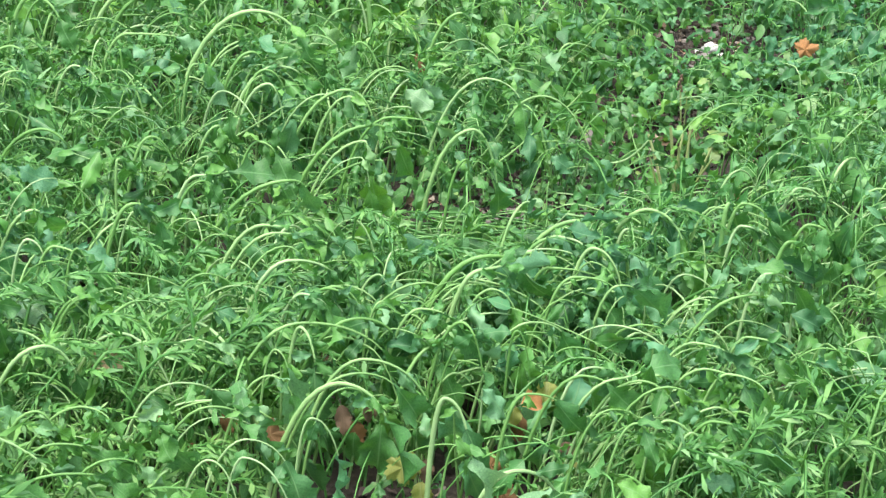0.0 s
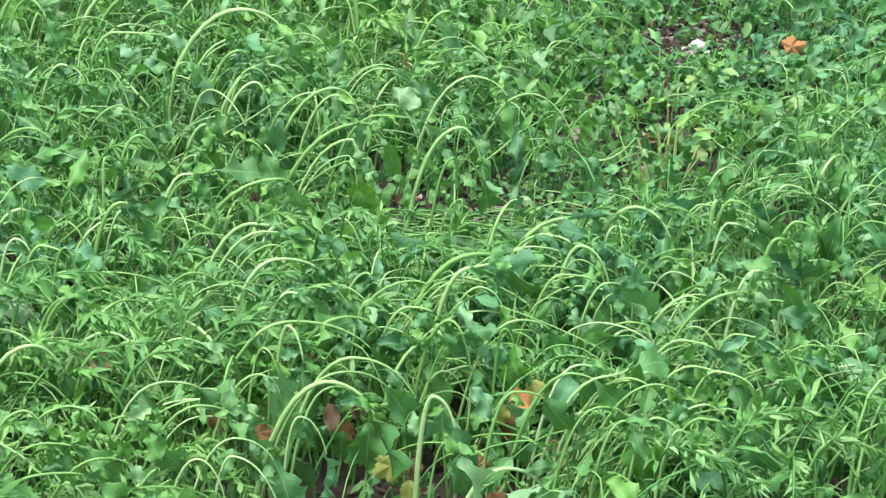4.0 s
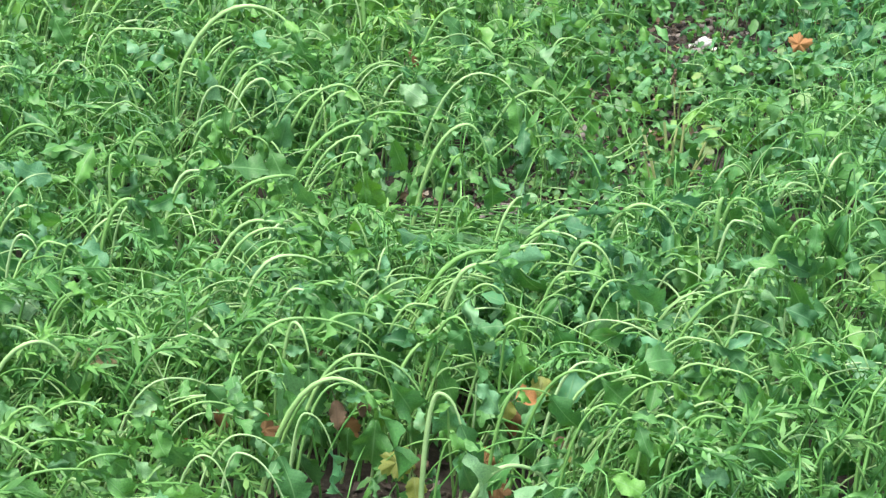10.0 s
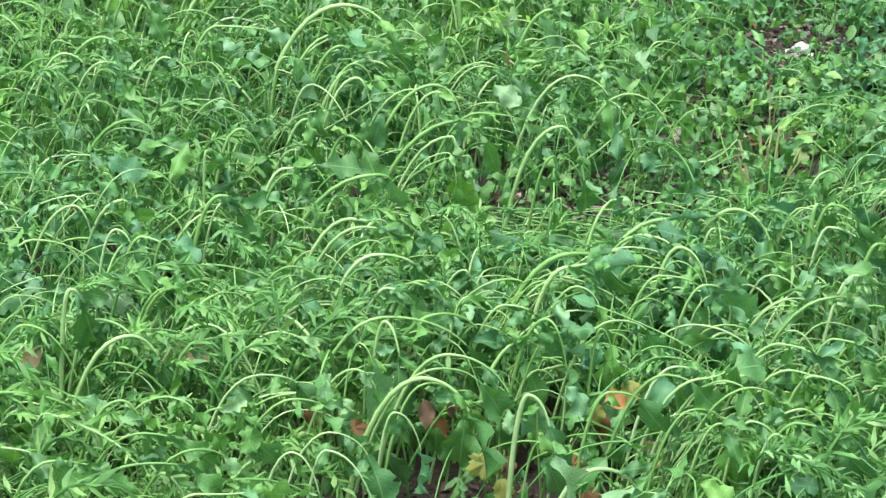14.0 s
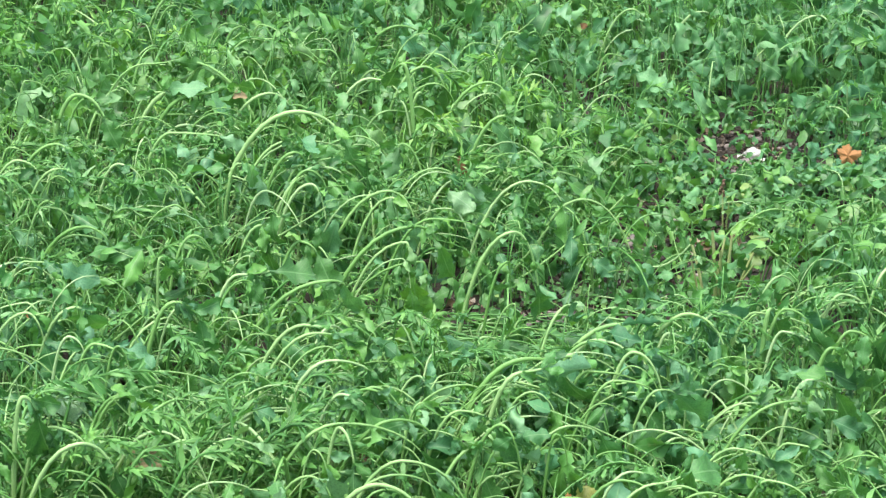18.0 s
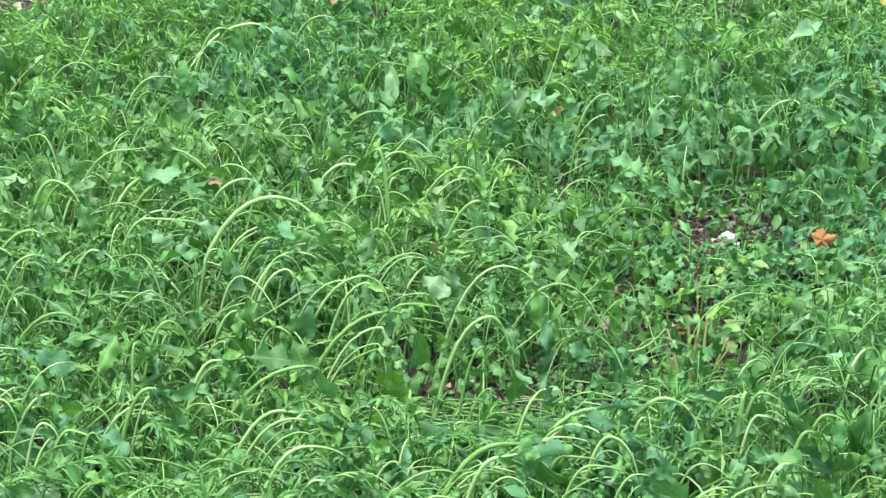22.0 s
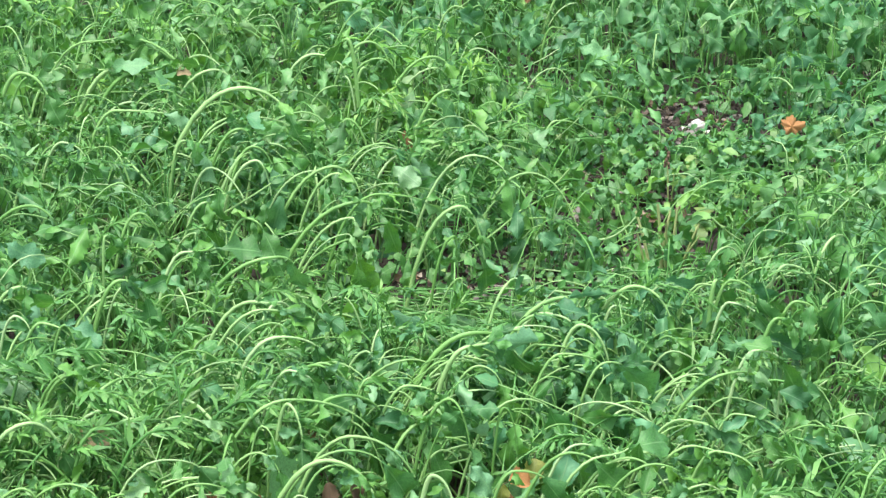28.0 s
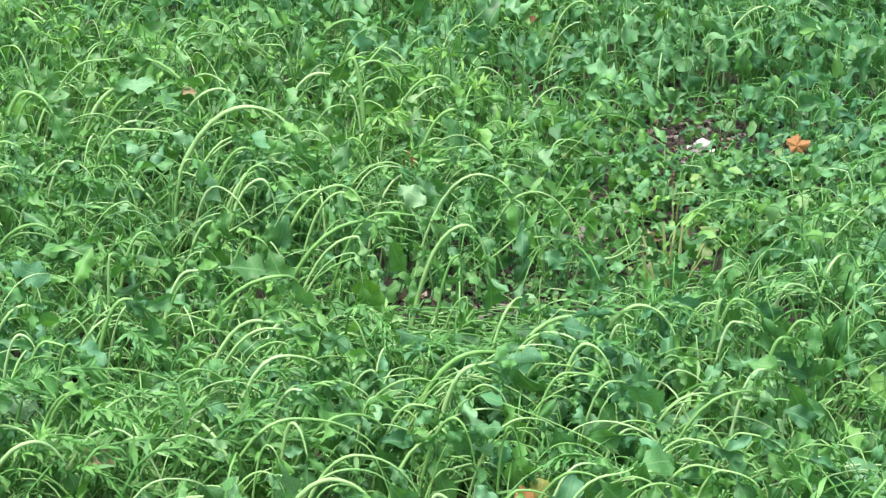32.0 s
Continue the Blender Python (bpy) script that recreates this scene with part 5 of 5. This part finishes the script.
bowed(-0.691, 2.972, (0.000, 0.000, 0.051, 0.250, 0.118, 0.175, 0.0031))
bowed(0.137, 2.995, (0.000, 0.000, 0.015, 0.250, 0.032, 0.204, 0.0028), (-0.032, 0.023, 0.067, 0.250, 0.112, 0.232, 0.0028))
bowed(-0.238, 3.006, (0.000, 0.000, 0.089, 0.250, 0.203, 0.202, 0.0036))
bowed(-0.167, 3.011, (0.000, 0.000, 0.021, 0.250, 0.040, 0.205, 0.0040), (0.015, 0.007, 0.080, 0.250, 0.132, 0.222, 0.0040))
bowed(0.033, 3.016, (0.000, 0.000, 0.045, 0.250, 0.072, 0.184, 0.0036))
bowed(-0.029, 3.054, (0.000, 0.000, 0.049, 0.250, 0.097, 0.231, 0.0032), (-0.034, 0.019, 0.027, 0.250, 0.045, 0.219, 0.0024))
bowed(0.392, 3.089, (0.000, 0.000, 0.092, 0.250, 0.113, 0.245, 0.0036))
bowed(-0.519, 3.107, (0.000, 0.000, 0.054, 0.250, 0.078, 0.235, 0.0032), (0.007, 0.001, 0.053, 0.250, 0.074, 0.232, 0.0037))
bowed(-0.182, 3.116, (0.000, 0.000, 0.034, 0.250, 0.058, 0.237, 0.0024), (-0.009, 0.004, 0.044, 0.250, 0.076, 0.238, 0.0033), (0.029, 0.025, 0.050, 0.250, 0.087, 0.216, 0.0037), (0.016, 0.025, 0.056, 0.250, 0.106, 0.200, 0.0037))
bowed(0.264, 3.129, (0.000, 0.000, 0.042, 0.250, 0.065, 0.243, 0.0029))
bowed(0.488, 3.162, (0.000, 0.000, 0.036, 0.250, 0.075, 0.234, 0.0033))
bowed(0.197, 3.166, (0.000, 0.000, 0.046, 0.250, 0.105, 0.232, 0.0033))
bowed(0.060, 3.187, (0.000, 0.000, 0.048, 0.250, 0.086, 0.252, 0.0050), (-0.031, 0.056, 0.090, 0.250, 0.138, 0.239, 0.0059))
bowed(-0.239, 3.225, (0.000, 0.000, 0.066, 0.250, 0.129, 0.226, 0.0042))
bowed(-0.514, 3.286, (0.000, 0.000, 0.025, 0.250, 0.041, 0.209, 0.0030))
bowed(-0.081, 3.296, (0.000, 0.000, 0.041, 0.200, 0.051, 0.187, 0.0030))
bowed(0.247, 3.313, (0.000, 0.000, 0.037, 0.230, 0.078, 0.174, 0.0043))
bowed(-0.567, 3.313, (0.000, 0.000, 0.043, 0.250, 0.084, 0.236, 0.0034), (-0.035, 0.023, 0.033, 0.250, 0.055, 0.229, 0.0034))
bowed(0.558, 3.335, (0.000, 0.000, 0.027, 0.230, 0.078, 0.191, 0.0047))
bowed(-0.279, 3.341, (0.000, 0.000, 0.083, 0.250, 0.121, 0.243, 0.0034), (-0.011, 0.042, 0.078, 0.250, 0.119, 0.250, 0.0044))
bowed(0.382, 3.345, (0.000, 0.000, 0.037, 0.200, 0.056, 0.188, 0.0030))
bowed(0.162, 3.373, (0.000, 0.000, 0.060, 0.220, 0.091, 0.205, 0.0043), (0.014, 0.021, 0.060, 0.220, 0.096, 0.212, 0.0044), (0.015, 0.077, 0.095, 0.220, 0.094, 0.179, 0.0053))
bowed(0.499, 3.441, (0.000, 0.000, 0.027, 0.220, 0.065, 0.210, 0.0035), (-0.001, 0.024, 0.010, 0.240, 0.019, 0.227, 0.0053), (0.004, 0.038, 0.030, 0.240, 0.068, 0.217, 0.0040))
bowed(0.598, 3.441, (0.000, 0.000, 0.034, 0.220, 0.073, 0.194, 0.0040))
bowed(-0.721, 3.442, (0.000, 0.000, 0.071, 0.250, 0.096, 0.205, 0.0035))
bowed(0.325, 3.448, (0.000, 0.000, 0.022, 0.200, 0.068, 0.155, 0.0035), (-0.009, 0.046, 0.070, 0.220, 0.121, 0.175, 0.0049))
bowed(-0.641, 3.454, (0.000, 0.000, 0.060, 0.250, 0.075, 0.241, 0.0040))
bowed(-0.473, 3.483, (0.000, 0.000, 0.045, 0.250, 0.083, 0.216, 0.0049))
bowed(-0.147, 3.523, (0.000, 0.000, 0.085, 0.150, 0.111, 0.136, 0.0027), (0.028, 0.073, 0.043, 0.140, 0.080, 0.122, 0.0028))
bowed(-0.059, 3.603, (0.000, 0.000, 0.037, 0.150, 0.056, 0.119, 0.0028))
bowed(-0.382, 3.618, (0.000, 0.000, 0.049, 0.235, 0.087, 0.164, 0.0037), (-0.003, 0.037, 0.045, 0.235, 0.095, 0.241, 0.0047))
bowed(-0.313, 3.618, (0.000, 0.000, 0.121, 0.235, 0.147, 0.223, 0.0055))
bowed(0.616, 3.638, (0.000, 0.000, 0.032, 0.200, 0.094, 0.144, 0.0051))
bowed(-0.739, 3.712, (0.000, 0.000, 0.040, 0.235, 0.096, 0.234, 0.0033))
bowed(-0.484, 3.712, (0.000, 0.000, 0.006, 0.235, 0.015, 0.228, 0.0038))
bowed(0.069, 3.712, (0.000, 0.000, 0.034, 0.235, 0.041, 0.149, 0.0038))
bowed(-0.155, 3.795, (0.000, 0.000, 0.088, 0.235, 0.096, 0.183, 0.0039), (-0.017, 0.066, 0.116, 0.235, 0.156, 0.204, 0.0059))
bowed(-0.288, 3.824, (0.000, 0.000, 0.042, 0.235, 0.068, 0.222, 0.0044))
bowed(-0.474, 3.832, (0.000, 0.000, 0.040, 0.235, 0.078, 0.173, 0.0044))
bowed(0.049, 3.847, (0.000, 0.000, 0.069, 0.235, 0.111, 0.136, 0.0054))
bowed(-0.364, 3.867, (0.000, 0.000, 0.043, 0.235, 0.049, 0.200, 0.0044))
bowed(-0.097, 3.927, (0.000, 0.000, 0.075, 0.235, 0.149, 0.225, 0.0040))
bowed(-0.721, 3.961, (0.000, 0.000, 0.087, 0.200, 0.137, 0.152, 0.0055))
bowed(-0.159, 4.035, (0.000, 0.000, 0.064, 0.235, 0.075, 0.176, 0.0041), (-0.035, 0.038, 0.094, 0.235, 0.136, 0.191, 0.0051))
bowed(-0.304, 4.099, (0.000, 0.000, 0.060, 0.235, 0.085, 0.171, 0.0046), (0.004, 0.076, 0.045, 0.235, 0.078, 0.201, 0.0047), (-0.009, 0.093, 0.078, 0.235, 0.122, 0.218, 0.0047))
bowed(0.067, 4.122, (0.000, 0.000, 0.086, 0.235, 0.143, 0.202, 0.0041))
bowed(-0.780, 4.172, (0.000, 0.000, 0.061, 0.235, 0.081, 0.225, 0.0042))
bowed(-0.414, 4.219, (0.000, 0.000, 0.027, 0.235, 0.053, 0.229, 0.0042))
bowed(-0.657, 4.240, (0.000, 0.000, 0.046, 0.235, 0.087, 0.213, 0.0043))
bowed(-0.860, 4.243, (0.000, 0.000, 0.061, 0.235, 0.094, 0.222, 0.0048))
bowed(-0.342, 4.268, (0.000, 0.000, 0.056, 0.235, 0.079, 0.204, 0.0053), (-0.041, 0.082, 0.082, 0.235, 0.099, 0.242, 0.0044))
bowed(-0.534, 4.314, (0.000, 0.000, -0.004, 0.235, -0.009, 0.228, 0.0043))
bowed(0.569, 4.324, (0.000, 0.000, 0.069, 0.120, 0.103, 0.120, 0.0032))
bowed(-0.830, 4.364, (0.000, 0.000, 0.083, 0.235, 0.103, 0.226, 0.0055))
bowed(-0.404, 4.373, (0.000, 0.000, 0.123, 0.290, 0.206, 0.243, 0.0077))
bowed(-0.591, 4.438, (0.000, 0.000, 0.056, 0.235, 0.151, 0.230, 0.0055))
bowed(-0.045, 4.457, (0.000, 0.000, -0.042, 0.200, -0.049, 0.194, 0.0044))
bowed(0.051, 4.514, (0.000, 0.000, 0.064, 0.235, 0.098, 0.167, 0.0056))
bowed(-0.782, 4.545, (0.000, 0.000, -0.006, 0.235, 0.008, 0.185, 0.0034), (-0.005, 0.015, 0.055, 0.280, 0.106, 0.240, 0.0074))
bowed(-0.779, 4.657, (0.000, 0.000, 0.048, 0.235, 0.082, 0.206, 0.0041))
bowed(-0.069, 4.677, (0.000, 0.000, -0.018, 0.300, -0.029, 0.294, 0.0070))
bowed(0.272, 4.678, (0.000, 0.000, 0.033, 0.100, 0.076, 0.066, 0.0035))
bowed(-0.602, 4.686, (0.000, 0.000, 0.087, 0.235, 0.148, 0.251, 0.0070), (-0.036, 0.042, 0.084, 0.235, 0.138, 0.236, 0.0076))
bowed(-0.650, 4.707, (0.000, 0.000, 0.047, 0.235, 0.078, 0.243, 0.0047))
bowed(-0.451, 4.715, (0.000, 0.000, 0.085, 0.235, 0.133, 0.188, 0.0053))
bowed(0.028, 4.743, (0.000, 0.000, -0.013, 0.200, -0.017, 0.193, 0.0041), (-0.027, 0.040, 0.088, 0.235, 0.127, 0.203, 0.0053))
bowed(-0.076, 4.819, (0.000, 0.000, 0.020, 0.200, 0.026, 0.195, 0.0054), (-0.039, 0.083, 0.069, 0.235, 0.112, 0.189, 0.0055))
bowed(-0.233, 4.835, (0.000, 0.000, 0.076, 0.235, 0.135, 0.208, 0.0054))
bowed(-0.733, 4.917, (0.000, 0.000, 0.089, 0.235, 0.150, 0.242, 0.0043))
bowed(-0.437, 4.925, (0.000, 0.000, -0.120, 0.235, -0.148, 0.225, 0.0055))
bowed(-0.509, 5.232, (0.000, 0.000, 0.069, 0.200, 0.121, 0.202, 0.0045))
bowed(-0.308, 5.321, (0.000, 0.000, 0.019, 0.200, 0.027, 0.146, 0.0052))
bowed(0.160, 5.335, (0.000, 0.000, 0.046, 0.200, 0.065, 0.154, 0.0039))
bowed(0.107, 5.335, (0.000, 0.000, 0.047, 0.200, 0.076, 0.184, 0.0039))
bowed(-0.521, 5.344, (0.000, 0.000, 0.039, 0.200, 0.055, 0.192, 0.0053))
bowed(-0.192, 5.370, (0.000, 0.000, 0.083, 0.200, 0.138, 0.171, 0.0059))
bowed(0.803, 5.506, (0.000, 0.000, 0.085, 0.200, 0.102, 0.189, 0.0047))
bowed(0.541, 5.510, (0.000, 0.000, 0.065, 0.200, 0.087, 0.194, 0.0047))
bowed(0.384, 5.535, (0.000, 0.000, 0.061, 0.200, 0.089, 0.172, 0.0041))
bowed(-0.702, 5.567, (0.000, 0.000, 0.046, 0.200, 0.067, 0.170, 0.0041))
bowed(0.990, 5.698, (0.000, 0.000, 0.055, 0.200, 0.084, 0.191, 0.0049))
bowed(-0.729, 5.734, (0.000, 0.000, 0.075, 0.200, 0.125, 0.193, 0.0049))
bowed(-0.204, 5.805, (0.000, 0.000, 0.011, 0.200, 0.019, 0.193, 0.0036))
bowed(-0.147, 5.883, (0.000, 0.000, 0.053, 0.200, 0.132, 0.183, 0.0050))
bowed(-0.951, 5.906, (0.000, 0.000, 0.083, 0.200, 0.125, 0.182, 0.0043))
bowed(-0.539, 5.952, (0.000, 0.000, 0.036, 0.200, 0.059, 0.194, 0.0044))
bowed(-0.578, 6.065, (0.000, 0.000, 0.058, 0.240, 0.082, 0.228, 0.0074), (-0.006, 0.067, 0.148, 0.240, 0.204, 0.209, 0.0067))
bowed(0.172, 6.163, (0.000, 0.000, 0.125, 0.200, 0.171, 0.181, 0.0045))
bowed(0.807, 6.265, (0.000, 0.000, 0.046, 0.200, 0.077, 0.184, 0.0053))
bowed(-0.350, 6.439, (0.000, 0.000, 0.081, 0.200, 0.128, 0.181, 0.0047))
bowed(1.210, 6.492, (0.000, 0.000, 0.042, 0.200, 0.081, 0.177, 0.0055))
bowed(-0.067, 6.703, (0.000, 0.000, 0.080, 0.200, 0.121, 0.172, 0.0057))
bowed(0.752, 6.862, (0.000, 0.000, 0.057, 0.200, 0.091, 0.186, 0.0058))
bowed(0.555, 6.864, (0.000, 0.000, 0.068, 0.200, 0.129, 0.176, 0.0075), (0.022, 0.035, -0.059, 0.200, -0.102, 0.190, 0.0075))
bowed(0.429, 7.143, (0.000, 0.000, 0.062, 0.200, 0.107, 0.188, 0.0069))


# ---- more single plants between those ----
def tuft(x, y, count, high, reach, seed):
    """A plant of many slim stalks that lean over together to one side."""
    r = np.random.default_rng(seed)
    rows = []
    for _ in range(count):
        k, out = r.uniform(0.6, 1.05), reach * r.uniform(0.6, 1.2)
        rows.append((r.normal(0, 0.018), r.normal(0, 0.02), out * 0.55, high * k, out, high * k * r.uniform(0.55, 0.92), r.uniform(0.0016, 0.0032)))
    bowed(x, y, *rows, bundle=False)


tuft(0.235, 2.845, 8, 0.24, 0.14, 1)
tuft(0.275, 2.87, 8, 0.23, 0.16, 2)
tuft(0.3, 2.79, 7, 0.22, 0.13, 3)
tuft(0.47, 2.95, 7, 0.22, 0.15, 4)
tuft(0.02, 3.22, 9, 0.24, 0.17, 5)
tuft(0.1, 3.3, 9, 0.23, 0.16, 6)
tuft(-0.06, 3.28, 7, 0.22, 0.14, 7)
tuft(0.2, 3.36, 7, 0.21, 0.13, 8)
tuft(-0.33, 3.22, 8, 0.23, 0.15, 9)
tuft(-0.2, 3.38, 7, 0.21, 0.14, 10)
tuft(0.38, 3.2, 6, 0.22, 0.15, 11)
tuft(-0.42, 2.97, 8, 0.22, -0.16, 12)
tuft(-0.12, 4.25, 7, 0.22, 0.14, 13)
tuft(0.07, 4.32, 8, 0.22, 0.12, 14)
tuft(-0.33, 4.3, 7, 0.23, 0.15, 15)
tuft(-0.55, 4.6, 7, 0.23, 0.14, 16)


def more_plants():
    rng = np.random.default_rng(77)
    places = stand(0.16, 21, 2.7, 4.7)
    places = places[[in_view(x, y, 0.0) and h > 0.5 for x, y, _, h in places]][:150]
    for x, y, _, h in places:
        rows = []
        k = rng.integers(2, 5)
        top, up, reach, low, _ = bow(rng, np.full(k, h), 0.5, 0.95)
        for i in range(k):
            rows.append((rng.normal(0, 0.015), rng.normal(0, 0.02), top[i], up[i], reach[i], low[i], rng.uniform(0.0013, 0.0026)))
        bowed(float(x), float(y), *rows, bundle=False)


more_plants()
